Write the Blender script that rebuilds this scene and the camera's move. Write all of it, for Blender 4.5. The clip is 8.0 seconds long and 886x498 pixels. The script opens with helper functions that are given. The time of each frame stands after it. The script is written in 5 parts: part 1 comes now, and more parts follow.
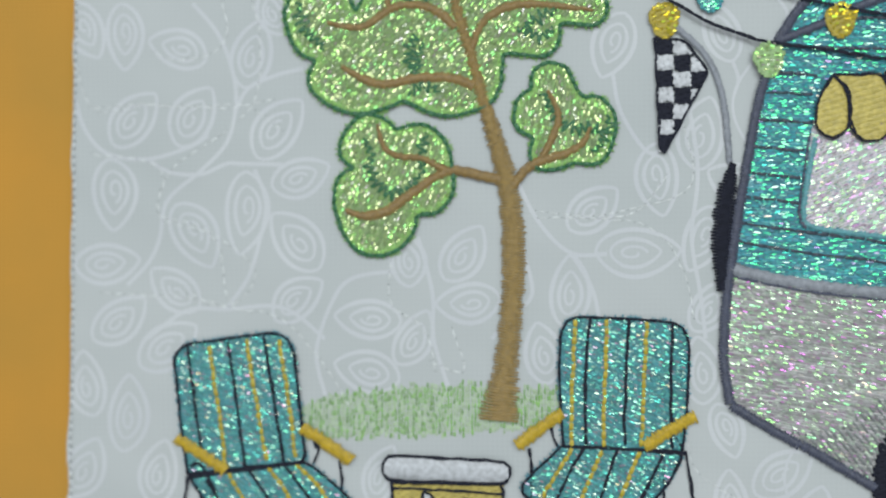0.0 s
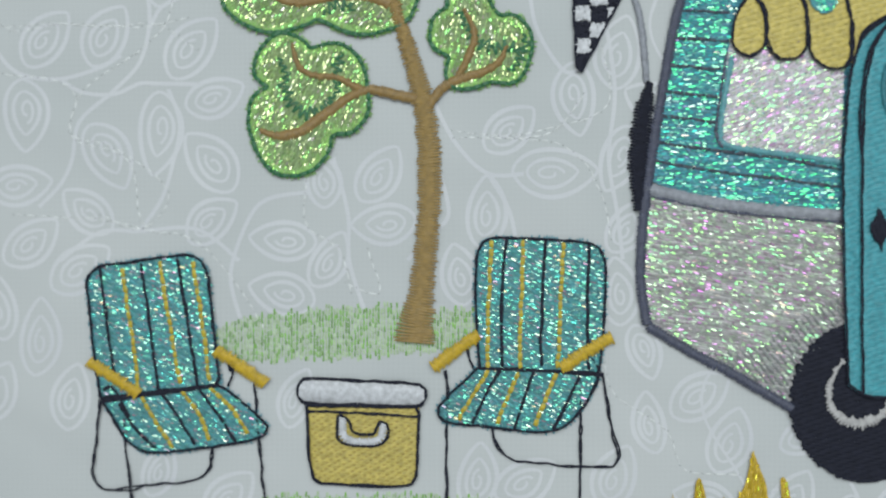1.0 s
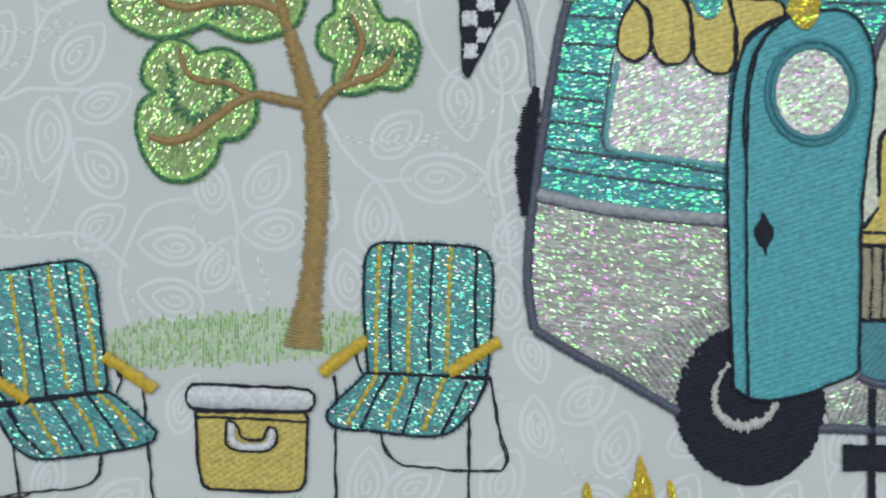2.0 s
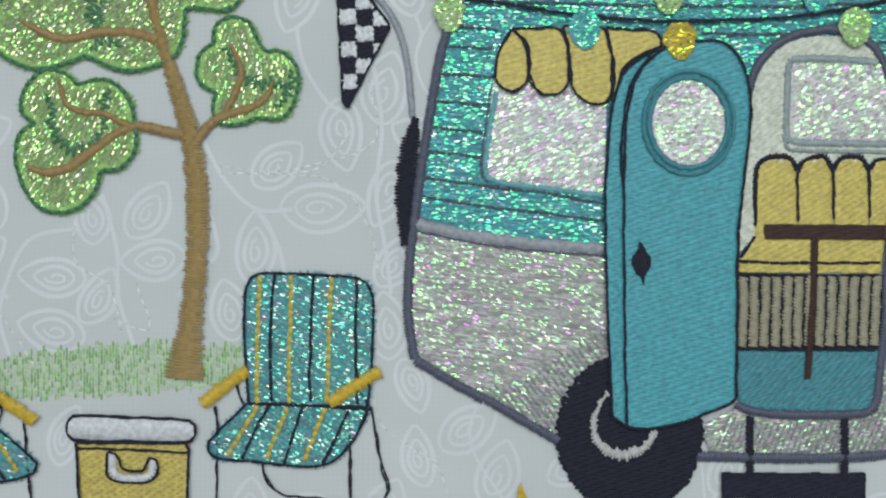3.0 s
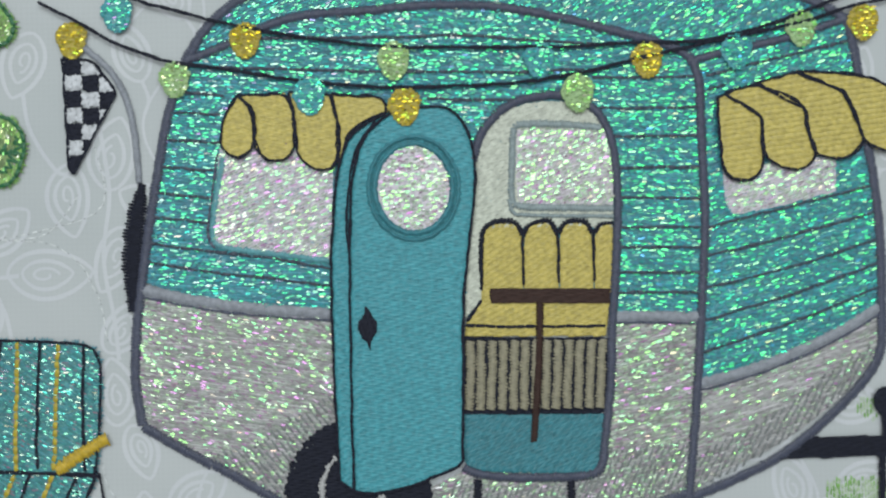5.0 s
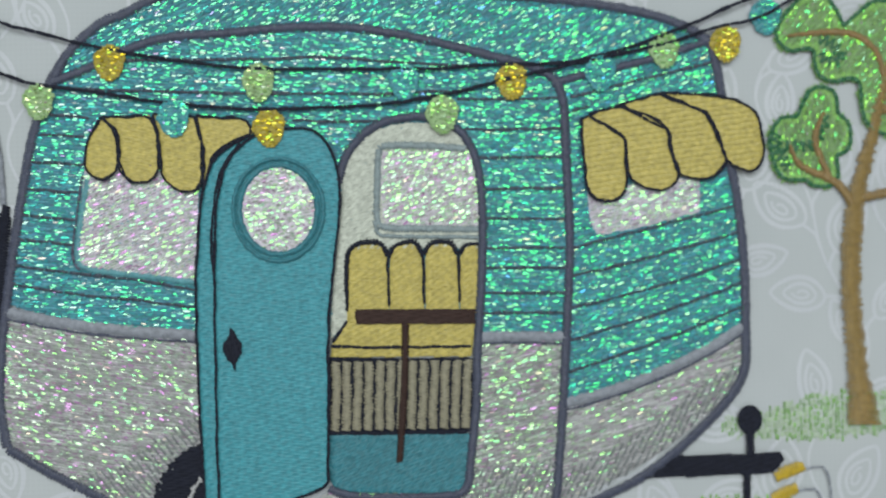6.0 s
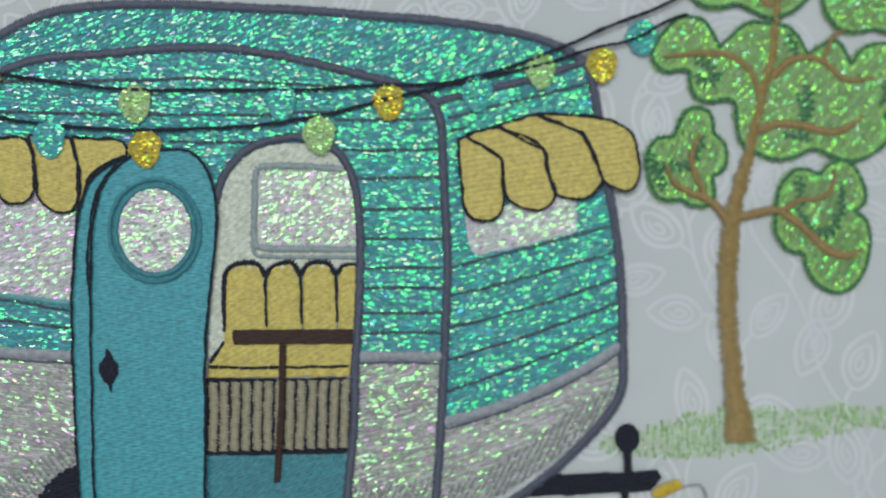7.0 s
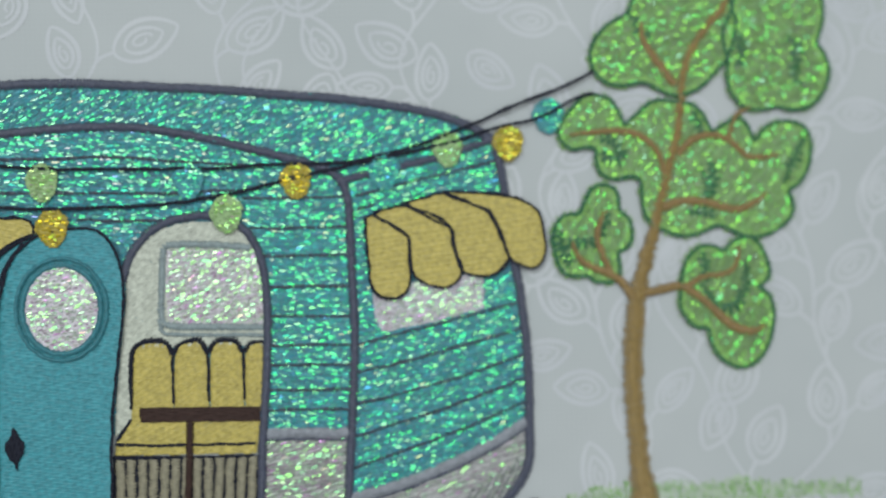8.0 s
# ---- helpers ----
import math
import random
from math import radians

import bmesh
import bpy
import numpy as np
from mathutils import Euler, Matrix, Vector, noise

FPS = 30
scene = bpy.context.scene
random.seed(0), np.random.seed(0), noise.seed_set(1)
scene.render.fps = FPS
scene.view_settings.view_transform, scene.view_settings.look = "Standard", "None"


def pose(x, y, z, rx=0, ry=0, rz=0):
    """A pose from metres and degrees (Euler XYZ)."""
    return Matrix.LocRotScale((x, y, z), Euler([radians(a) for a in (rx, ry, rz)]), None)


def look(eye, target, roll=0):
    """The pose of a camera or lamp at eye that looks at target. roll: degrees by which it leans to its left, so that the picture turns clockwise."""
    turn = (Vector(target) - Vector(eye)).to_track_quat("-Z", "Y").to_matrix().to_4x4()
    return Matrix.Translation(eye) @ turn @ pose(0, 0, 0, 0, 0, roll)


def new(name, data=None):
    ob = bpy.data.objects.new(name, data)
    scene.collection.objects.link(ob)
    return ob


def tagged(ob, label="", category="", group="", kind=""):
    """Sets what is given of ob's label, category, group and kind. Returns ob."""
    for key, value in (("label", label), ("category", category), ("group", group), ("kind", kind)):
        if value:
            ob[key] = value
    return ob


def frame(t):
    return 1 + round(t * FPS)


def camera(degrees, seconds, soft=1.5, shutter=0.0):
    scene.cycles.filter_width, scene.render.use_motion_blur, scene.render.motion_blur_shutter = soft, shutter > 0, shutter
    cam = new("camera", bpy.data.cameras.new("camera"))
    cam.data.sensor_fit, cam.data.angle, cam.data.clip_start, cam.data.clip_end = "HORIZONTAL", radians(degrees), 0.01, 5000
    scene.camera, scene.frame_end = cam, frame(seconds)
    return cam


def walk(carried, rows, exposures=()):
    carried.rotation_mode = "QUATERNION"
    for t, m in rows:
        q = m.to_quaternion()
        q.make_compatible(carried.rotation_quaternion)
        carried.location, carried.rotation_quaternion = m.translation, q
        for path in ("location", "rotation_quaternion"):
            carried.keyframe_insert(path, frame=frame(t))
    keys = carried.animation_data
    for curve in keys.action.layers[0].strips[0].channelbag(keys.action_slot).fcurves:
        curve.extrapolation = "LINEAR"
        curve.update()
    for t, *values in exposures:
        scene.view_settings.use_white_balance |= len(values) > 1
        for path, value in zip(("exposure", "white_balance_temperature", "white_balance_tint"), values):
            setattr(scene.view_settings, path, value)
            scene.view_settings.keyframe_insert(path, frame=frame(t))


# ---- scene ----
cam = camera(50.0, 8.0, soft=2.2)
cam.data.dof.use_dof, cam.data.dof.focus_distance, cam.data.dof.aperture_fstop = True, 0.1657, 1.9
PATH = [
    (0, 0.01664, 0.04264, 0.16856, -0.370, 2.415, -0.254),
    (0.5, 0.02262, 0.03388, 0.16741, -0.394, 2.103, -0.235),
    (1, 0.02952, 0.02871, 0.16648, -0.408, 1.787, -0.227),
    (1.5, 0.03867, 0.02826, 0.16617, -0.399, 1.458, -0.288),
    (3, 0.06624, 0.03420, 0.16633, -0.284, 0.458, -0.605),
    (3.5, 0.07908, 0.03604, 0.16622, -0.234, 0.136, -0.721),
    (4, 0.08989, 0.03881, 0.16636, -0.173, -0.185, -0.834),
    (5.5, 0.12083, 0.04608, 0.16729, 0.047, -1.176, -0.991),
    (6, 0.13194, 0.04709, 0.16789, 0.140, -1.502, -1.084),
    (6.5, 0.14253, 0.04800, 0.16842, 0.253, -1.853, -1.165),
    (7, 0.15152, 0.04958, 0.16915, 0.378, -2.211, -1.201),
    (7.5, 0.15957, 0.05412, 0.17003, 0.510, -2.565, -1.240),
    (8, 0.16623, 0.06225, 0.17122, 0.646, -2.912, -1.261),
]
walk(cam, [(t, pose(x, y, z, rx, ry, rz)) for t, x, y, z, rx, ry, rz in PATH],
     [(0.0, 0.0), (1.5, -0.04), (3.5, -0.07), (5.5, -0.13), (8.0, -0.21)])

# ---- world and lamps: pale fill, one wide and one small added lamp, sources unseen ----
world = bpy.data.worlds.new("pale_fill")
scene.world = world
world.use_nodes = True
world.node_tree.nodes["Background"].inputs[0].default_value = (0.62, 0.64, 0.65, 1)
world.node_tree.nodes["Background"].inputs[1].default_value = 0.4
ADDED_LAMPS = [(0.05, 0.5, 1.2, 1.5, 0.8, 17.6), (0.5, -0.45, 1.2, 0.5, 0.5, 1.4)]
for x, y, z, sx, sy, watts in ADDED_LAMPS:
    lamp = bpy.data.lights.new("added_soft_lamp", "AREA")
    lamp.shape, lamp.size, lamp.size_y, lamp.energy, lamp.color = "RECTANGLE", sx, sy, watts, (0.935, 1.0, 1.0)
    new("added_soft_lamp", lamp).matrix_world = look((x, y, z), (x * 0.5 + 0.04, y * 0.3, 0))


# ---- materials ----
def graph(name):
    m = bpy.data.materials.new(name)
    m.use_nodes = True
    nodes, links = m.node_tree.nodes, m.node_tree.links
    return m, nodes, links, nodes["Principled BSDF"]


def ramp(nodes, stops, mode="LINEAR"):
    r = nodes.new("ShaderNodeValToRGB")
    r.color_ramp.interpolation = mode
    while len(r.color_ramp.elements) < len(stops):
        r.color_ramp.elements.new(0.5)
    for e, (p, c) in zip(r.color_ramp.elements, stops):
        e.position, e.color = p, (*c, 1)
    return r


def noise_tex(nodes, links, scale, detail=3.0):
    co, n = nodes.new("ShaderNodeTexCoord"), nodes.new("ShaderNodeTexNoise")
    n.inputs["Scale"].default_value, n.inputs["Detail"].default_value = scale, detail
    links.new(co.outputs["Object"], n.inputs["Vector"])
    return n


def shade(c, k):
    return tuple(min(1.0, v * k) for v in c)


def thread(name, color, rough=0.38, vary=0.07, sheen=0.2, gloss=0.45):
    """Embroidery thread: each stitch a little lighter or darker, with fine fibres."""
    m, nodes, links, b = graph(name)
    geo = nodes.new("ShaderNodeNewGeometry")
    r = ramp(nodes, [(0.0, shade(color, 1 - vary)), (0.6, color), (1.0, shade(color, 1 + vary))])
    links.new(geo.outputs["Random Per Island"], r.inputs[0])
    blot = noise_tex(nodes, links, 1100.0, 5.0)
    dull = ramp(nodes, [(0.3, (0.70, 0.70, 0.70)), (0.7, (1.10, 1.10, 1.10))])
    links.new(blot.outputs["Fac"], dull.inputs[0])
    mix = nodes.new("ShaderNodeMix")
    mix.data_type, mix.blend_type = "RGBA", "MULTIPLY"
    mix.inputs[0].default_value = 1.0
    links.new(r.outputs[0], mix.inputs[6])
    links.new(dull.outputs[0], mix.inputs[7])
    links.new(mix.outputs[2], b.inputs["Base Color"])
    fibre = noise_tex(nodes, links, 9000.0, 2.0)
    bump = nodes.new("ShaderNodeBump")
    bump.inputs["Strength"].default_value, bump.inputs["Distance"].default_value = 0.5, 0.00009
    links.new(fibre.outputs["Fac"], bump.inputs["Height"])
    links.new(bump.outputs[0], b.inputs["Normal"])
    b.inputs["Roughness"].default_value = rough
    b.inputs["Sheen Weight"].default_value = sheen
    b.inputs["Specular IOR Level"].default_value = gloss
    return m


def film(name, base, stops, other=None, blush=None, rough=0.2, sheen_span=(0.07, 0.16)):
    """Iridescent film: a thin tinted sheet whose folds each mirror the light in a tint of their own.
    other: tints mixed in along x, the angle-dependent sheen painted by place; blush: share and colour of the folds that
    show their pink side."""
    m, nodes, links, b = graph(name)
    geo = nodes.new("ShaderNodeNewGeometry")
    r = ramp(nodes, stops, "CONSTANT")
    links.new(geo.outputs["Random Per Island"], r.inputs[0])
    tint = r.outputs[0]
    # sheen that shifts with viewing angle is painted as a tint gradient along x
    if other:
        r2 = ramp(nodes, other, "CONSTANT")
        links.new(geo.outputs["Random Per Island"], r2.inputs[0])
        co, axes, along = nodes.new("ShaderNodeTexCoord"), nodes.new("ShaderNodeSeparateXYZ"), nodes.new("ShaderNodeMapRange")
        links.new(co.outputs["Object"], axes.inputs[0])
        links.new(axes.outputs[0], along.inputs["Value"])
        along.inputs["From Min"].default_value, along.inputs["From Max"].default_value = sheen_span
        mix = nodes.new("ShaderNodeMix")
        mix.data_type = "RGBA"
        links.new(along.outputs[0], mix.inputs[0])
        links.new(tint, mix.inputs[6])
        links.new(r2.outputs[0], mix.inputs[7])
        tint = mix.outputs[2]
    links.new(tint, b.inputs["Specular Tint"])
    blot = noise_tex(nodes, links, 900.0)
    tone = ramp(nodes, [(0.3, shade(base, 0.8)), (0.7, shade(base, 1.15))])
    links.new(blot.outputs["Fac"], tone.inputs[0])
    body = tone.outputs[0]
    if blush:
        share, pink = blush
        pick = ramp(nodes, [(0.0, (0, 0, 0)), (1.0 - share, (1, 1, 1))], "CONSTANT")
        scramble = nodes.new("ShaderNodeTexWhiteNoise")
        scramble.noise_dimensions = "1D"
        links.new(geo.outputs["Random Per Island"], scramble.inputs["W"])
        links.new(scramble.outputs["Value"], pick.inputs[0])
        mix = nodes.new("ShaderNodeMix")
        mix.data_type = "RGBA"
        links.new(pick.outputs[0], mix.inputs[0])
        links.new(body, mix.inputs[6])
        mix.inputs[7].default_value = (*pink, 1)
        body = mix.outputs[2]
    links.new(body, b.inputs["Base Color"])
    wrinkle = noise_tex(nodes, links, 2500.0, 2.0)
    bump = nodes.new("ShaderNodeBump")
    bump.inputs["Strength"].default_value, bump.inputs["Distance"].default_value = 0.25, 0.0001
    links.new(wrinkle.outputs["Fac"], bump.inputs["Height"])
    links.new(bump.outputs[0], b.inputs["Normal"])
    b.inputs["Roughness"].default_value = rough
    b.inputs["IOR"].default_value = 3.0
    b.inputs["Specular IOR Level"].default_value = 1.0
    return m


def cloth(name, color, other, weave=3500.0, blot=25.0, rough=0.85):
    m, nodes, links, b = graph(name)
    n = noise_tex(nodes, links, blot, 4.0)
    r = ramp(nodes, [(0.3, color), (0.7, other)])
    links.new(n.outputs["Fac"], r.inputs[0])
    links.new(r.outputs[0], b.inputs["Base Color"])
    co = nodes.new("ShaderNodeTexCoord")
    heights = []
    for axis in ("X", "Y"):
        w = nodes.new("ShaderNodeTexWave")
        w.bands_direction = axis
        w.inputs["Scale"].default_value, w.inputs["Distortion"].default_value = weave / 10, 1.5
        links.new(co.outputs["Object"], w.inputs["Vector"])
        heights.append(w)
    add = nodes.new("ShaderNodeMath")
    links.new(heights[0].outputs["Fac"], add.inputs[0])
    links.new(heights[1].outputs["Fac"], add.inputs[1])
    bump = nodes.new("ShaderNodeBump")
    bump.inputs["Strength"].default_value, bump.inputs["Distance"].default_value = 0.25, 0.00006
    links.new(add.outputs[0], bump.inputs["Height"])
    links.new(bump.outputs[0], b.inputs["Normal"])
    b.inputs["Roughness"].default_value = rough
    b.inputs["Sheen Weight"].default_value = 0.15
    return m


COTTON = cloth("grey_cotton", (0.405, 0.435, 0.445), (0.447, 0.472, 0.482))
PRINT = cloth("white_print", (0.475, 0.497, 0.53), (0.52, 0.54, 0.565), blot=60.0)
GOLD_COTTON = cloth("gold_cotton", (0.40, 0.215, 0.030), (0.49, 0.235, 0.026), blot=30.0)
BACKING = cloth("white_backing", (0.7, 0.7, 0.68), (0.75, 0.75, 0.73))
CLEAR = thread("clear_quilting_thread", (0.60, 0.63, 0.64), 0.3, 0.1)
# needle holes are small raised dabs; the shade inside them is their dark colour
HOLE = thread("needle_hole_shade", (0.16, 0.17, 0.18), 0.9, 0.1, 0.0)
SLATE = thread("slate_thread", (0.055, 0.064, 0.105))
PANEL_DARK = thread("dark_slate_thread", (0.022, 0.036, 0.060))
INK = thread("navy_black_thread", (0.013, 0.015, 0.027), 0.7, 0.2, 0.0, 0.2)
TEAL = thread("teal_thread", (0.043, 0.288, 0.345))
TEAL_DEEP = thread("deep_teal_thread", (0.028, 0.19, 0.235))
TEAL_CHAIR = thread("chair_teal_thread", (0.058, 0.255, 0.295), 0.4, 0.3)
TEAL_PALE = thread("pale_teal_thread", (0.060, 0.262, 0.340), 0.4, 0.35)
YELLOW = thread("straw_yellow_thread", (0.50, 0.41, 0.10))
# darker straw under the cooler's stitches paints the shade in their dips
YELLOW_DIP_SHADE = thread("straw_dip_shade", (0.34, 0.25, 0.05))
GOLD = thread("gold_thread", (0.50, 0.345, 0.018))
SILVER = thread("silver_grey_thread", (0.40, 0.40, 0.405), 0.4, 0.42)
SHADE_GREY = thread("shade_grey_thread", (0.185, 0.20, 0.205))
TRIM_GREY = thread("trim_grey_thread", (0.25, 0.27, 0.31))
WINDOW_GREY = thread("window_frame_thread", (0.24, 0.30, 0.31))
CREAM = thread("cream_thread", (0.53, 0.56, 0.48), 0.5, 0.08)
BEIGE = thread("beige_thread", (0.255, 0.235, 0.16))
WHITE = thread("white_thread", (0.53, 0.55, 0.585), 0.45, 0.1)
LILAC = thread("lilac_white_thread", (0.66, 0.615, 0.685), 0.4, 0.15)
BROWN = thread("dark_brown_thread", (0.045, 0.024, 0.02), 0.6, 0.2, 0.0, 0.2)
BARK = thread("bark_thread", (0.27, 0.18, 0.052))
TWIG = thread("twig_thread", (0.25, 0.162, 0.052))
LEAF = thread("leaf_green_thread", (0.225, 0.335, 0.14), 0.42, 0.3)
# same leaf thread, recoloured for the greener light the far tree returns
LEAF_FAR_LIT = thread("far_lit_leaf_thread", (0.195, 0.345, 0.13), 0.42, 0.3)
LEAF_EDGE = thread("leaf_edge_thread", (0.22, 0.46, 0.10), 0.42, 0.3)
LEAF_DARK = thread("dark_green_thread", (0.010, 0.115, 0.04))
GRASS = thread("grass_thread", (0.19, 0.395, 0.09), 0.5, 0.25)
GRASS_PALE = thread("pale_grass_thread", (0.37, 0.50, 0.30), 0.5, 0.1)
WINDOW_TEAL = thread("window_teal_thread", (0.10, 0.31, 0.35), 0.4, 0.15)
MINT = thread("mint_thread", (0.29, 0.45, 0.20), 0.4, 0.3)

# pale sheen at the left and green sheen at the right, set as colours
MINT_GREEN_SHEEN = [(0.0, (0.07, 0.92, 0.13)), (0.34, (0.14, 0.90, 0.21)), (0.54, (0.30, 0.97, 0.22)), (0.70, (0.42, 0.90, 0.38)), (0.80, (0.04, 0.75, 0.30)), (0.95, (0.7, 0.8, 0.3)), (0.985, (0.1, 0.5, 0.9))]
MINT_PALE_SHEEN = [(0.0, (0.09, 0.86, 0.22)), (0.30, (0.22, 0.90, 0.33)), (0.54, (0.42, 0.92, 0.50)), (0.72, (0.66, 0.88, 0.66)), (0.82, (0.06, 0.70, 0.42)), (0.93, (0.75, 0.55, 0.40)), (0.965, (0.5, 0.18, 0.5))]
MINT_FILM = film("mint_film", (0.08, 0.42, 0.57), MINT_PALE_SHEEN, MINT_GREEN_SHEEN)
PEARL_FILM = film("pearl_film", (0.55, 0.55, 0.55), [(0.0, (0.32, 0.92, 0.20)), (0.32, (0.52, 0.88, 0.44)), (0.52, (0.20, 0.85, 0.28)), (0.72, (0.60, 0.82, 0.55)), (0.80, (0.50, 0.14, 0.50)), (0.95, (0.7, 0.55, 0.35))],
                  [(0.0, (0.30, 0.94, 0.16)), (0.36, (0.46, 0.90, 0.34)), (0.58, (0.18, 0.86, 0.25)), (0.88, (0.45, 0.16, 0.48)), (0.96, (0.7, 0.65, 0.35))], (0.3, (0.50, 0.25, 0.49)), sheen_span=(0.08, 0.17))
LEAF_FILM = film("leaf_film", (0.31, 0.46, 0.17), [(0.0, (0.40, 0.84, 0.20)), (0.3, (0.78, 0.86, 0.42)), (0.56, (0.26, 0.80, 0.24)), (0.76, (0.75, 0.78, 0.5)), (0.9, (0.66, 0.62, 0.62))],
                 [(0.0, (0.10, 0.85, 0.10)), (0.4, (0.30, 0.90, 0.08)), (0.75, (0.08, 0.75, 0.25)), (0.93, (0.35, 0.80, 0.55))], (0.1, (0.45, 0.36, 0.40)), sheen_span=(0.08, 0.19))
GOLD_FILM = film("gold_film", (0.5, 0.36, 0.03), [(0.0, (0.8, 0.60, 0.03)), (0.4, (0.85, 0.80, 0.12)), (0.65, (0.5, 0.85, 0.08))])
CHAIR_FILM = film("chair_film", (0.11, 0.38, 0.40), [(0.0, (0.2, 0.8, 0.45)), (0.32, (0.45, 0.85, 0.6)), (0.56, (0.7, 0.8, 0.6)), (0.72, (0.1, 0.65, 0.5)), (0.9, (0.6, 0.35, 0.5)), (0.96, (0.8, 0.6, 0.3))], None, (0.14, (0.42, 0.20, 0.32)))
TEAL_BULB = thread("bright_teal_thread", (0.05, 0.29, 0.33))
MUSTARD = thread("mustard_thread", (0.37, 0.29, 0.025))
YOLK = thread("yolk_yellow_thread", (0.42, 0.33, 0.02))

# ---- stitch tools, all in millimetres; the quilt lies at z = 0 ----
rng = np.random.default_rng(7)
MM = 0.001


def relief(x, y):
    """Soft hollows of the quilted cloth, never above zero."""
    x, y = np.asarray(x, float), np.asarray(y, float)
    h = np.sin(x * 0.21 + 1.3 * np.sin(y * 0.13)) * np.sin(y * 0.24 + 0.9 * np.sin(x * 0.11))
    h = h + 0.5 * np.sin(x * 0.47 + y * 0.19) * np.sin(y * 0.41 - x * 0.15)
    return 0.16 * (h - 1.5)


def spline(pts, closed=False, step=0.5):
    """A smooth line through points; a doubled point is a corner."""
    p = np.array(pts, float)
    n = len(p)
    out = []
    for i in range(n if closed else n - 1):
        a, b = p[i], p[(i + 1) % n]
        if np.hypot(*(b - a)) < 1e-6:
            continue
        pre = p[i - 1] if (closed or i > 0) else a
        post = p[(i + 2) % n] if (closed or i < n - 2) else b
        k = max(2, int(np.hypot(*(b - a)) / step))
        s = np.arange(k)[:, None] / k
        m0, m1 = (b - pre) * 0.5, (post - a) * 0.5
        if np.hypot(*(a - pre)) < 1e-6:
            m0 = (b - a) * 0.6
        if np.hypot(*(post - b)) < 1e-6:
            m1 = (b - a) * 0.6
        out.append((2 * s**3 - 3 * s**2 + 1) * a + (s**3 - 2 * s**2 + s) * m0 + (-2 * s**3 + 3 * s**2) * b + (s**3 - s**2) * m1)
    if not closed:
        out.append(p[-1:])
    return np.vstack(out)


def even(line, step):
    """Points at even steps along a line, with their share of its length."""
    d = np.r_[0, np.cumsum(np.hypot(*np.diff(line, axis=0).T))]
    k = max(2, int(round(d[-1] / step)) + 1)
    s = np.linspace(0, d[-1], k)
    return np.c_[np.interp(s, d, line[:, 0]), np.interp(s, d, line[:, 1])], s / d[-1]


def tangents(q):
    d = np.gradient(q, axis=0)
    return d / np.maximum(np.hypot(d[:, 0], d[:, 1]), 1e-9)[:, None]


def rows_in(outline, angle, spacing, edge=0.12):
    """Parallel rows across an outline: starts and ends, with the row's number."""
    c, s = math.cos(radians(angle)), math.sin(radians(angle))
    turn = np.array([[c, s], [-s, c]])
    p = outline @ turn.T
    q = np.roll(p, -1, axis=0)
    got = []
    y0 = p[:, 1].min()
    for k in range(int((p[:, 1].max() - y0) / spacing) + 1):
        y = y0 + (k + 0.5) * spacing
        hit = (p[:, 1] <= y) != (q[:, 1] <= y)
        xs = np.sort(p[hit, 0] + (y - p[hit, 1]) / (q[hit, 1] - p[hit, 1]) * (q[hit, 0] - p[hit, 0]))
        for a, b in zip(xs[::2], xs[1::2]):
            got.append((k, a + rng.uniform(-edge, edge), b + rng.uniform(-edge, edge), y))
    return got, turn


def fill_stitches(outline, angle=0.0, spacing=0.36, length=3.2, edge=0.14, wobble=0.0, trim=0.05):
    """Rows of fill stitches inside an outline, offset row by row as a machine sews them."""
    got, turn = rows_in(outline, angle, spacing, edge)
    segs = []
    for k, a, b, y in got:
        cuts, first = [a], len(segs)
        x = a - (a % length) + length * ((k * 0.37 + (rng.uniform(-0.14, 0.14) if trim < 0.1 else rng.uniform(-0.07, 0.07))) % 1.0)
        while x < b - 0.4:
            if x > a + 0.5:
                cuts.append(x + rng.uniform(-0.15, 0.15))
            x += length
        cuts.append(b)
        for u, v in zip(cuts[:-1], cuts[1:]):
            if v - u > 0.3:
                u, v = u + trim, v - trim
                segs.append((u, y + rng.normal(0, wobble), v, y + rng.normal(0, wobble)))
        if k % 2:
            turned = [(c, d, a2, b2) for a2, b2, c, d in segs[first:]][::-1]
            segs[first:] = turned
    if not segs:
        return np.zeros((0, 4))
    g = np.array(segs)
    return np.c_[g[:, :2] @ turn, g[:, 2:] @ turn]


def satin_stitches(line, width, spacing=0.3, rag=0.1, slant=0.0):
    """Stitches side by side across a line; width: one number or a list along it."""
    q, s = even(line, spacing)
    w = np.interp(s, np.linspace(0, 1, len(width)), width) if isinstance(width, (list, tuple)) else np.full(len(s), width)
    t = tangents(q)
    n = np.c_[-t[:, 1], t[:, 0]] + slant * t
    sides = np.where(np.arange(len(s)) % 2, 1.0, -1.0) * (w / 2 + rng.uniform(-rag, rag, len(s)))
    p = q + n * sides[:, None]
    return np.c_[p[:-1], p[1:]]


def run_stitches(line, length=2.0, passes=2, stray=0.1, gap=0.0):
    """Stitches end to end along a line, sewn once or more."""
    segs = []
    for k in range(passes):
        q, s = even(line, length)
        q = q + rng.normal(0, stray, q.shape)
        if k % 2:
            q = q[::-1]
        g = np.c_[q[:-1], q[1:]]
        d = (g[:, 2:] - g[:, :2]) * gap / 2
        segs.append(np.c_[g[:, :2] + d, g[:, 2:] - d])
    return np.vstack(segs)


STATION = np.array([0.0, 0.1, 0.35, 0.65, 0.9, 1.0])
LOFT = np.array([-0.35, 0.45, 1.0, 1.0, 0.45, -0.35])
SLIM = np.array([0.55, 0.95, 1.0, 1.0, 0.95, 0.55])


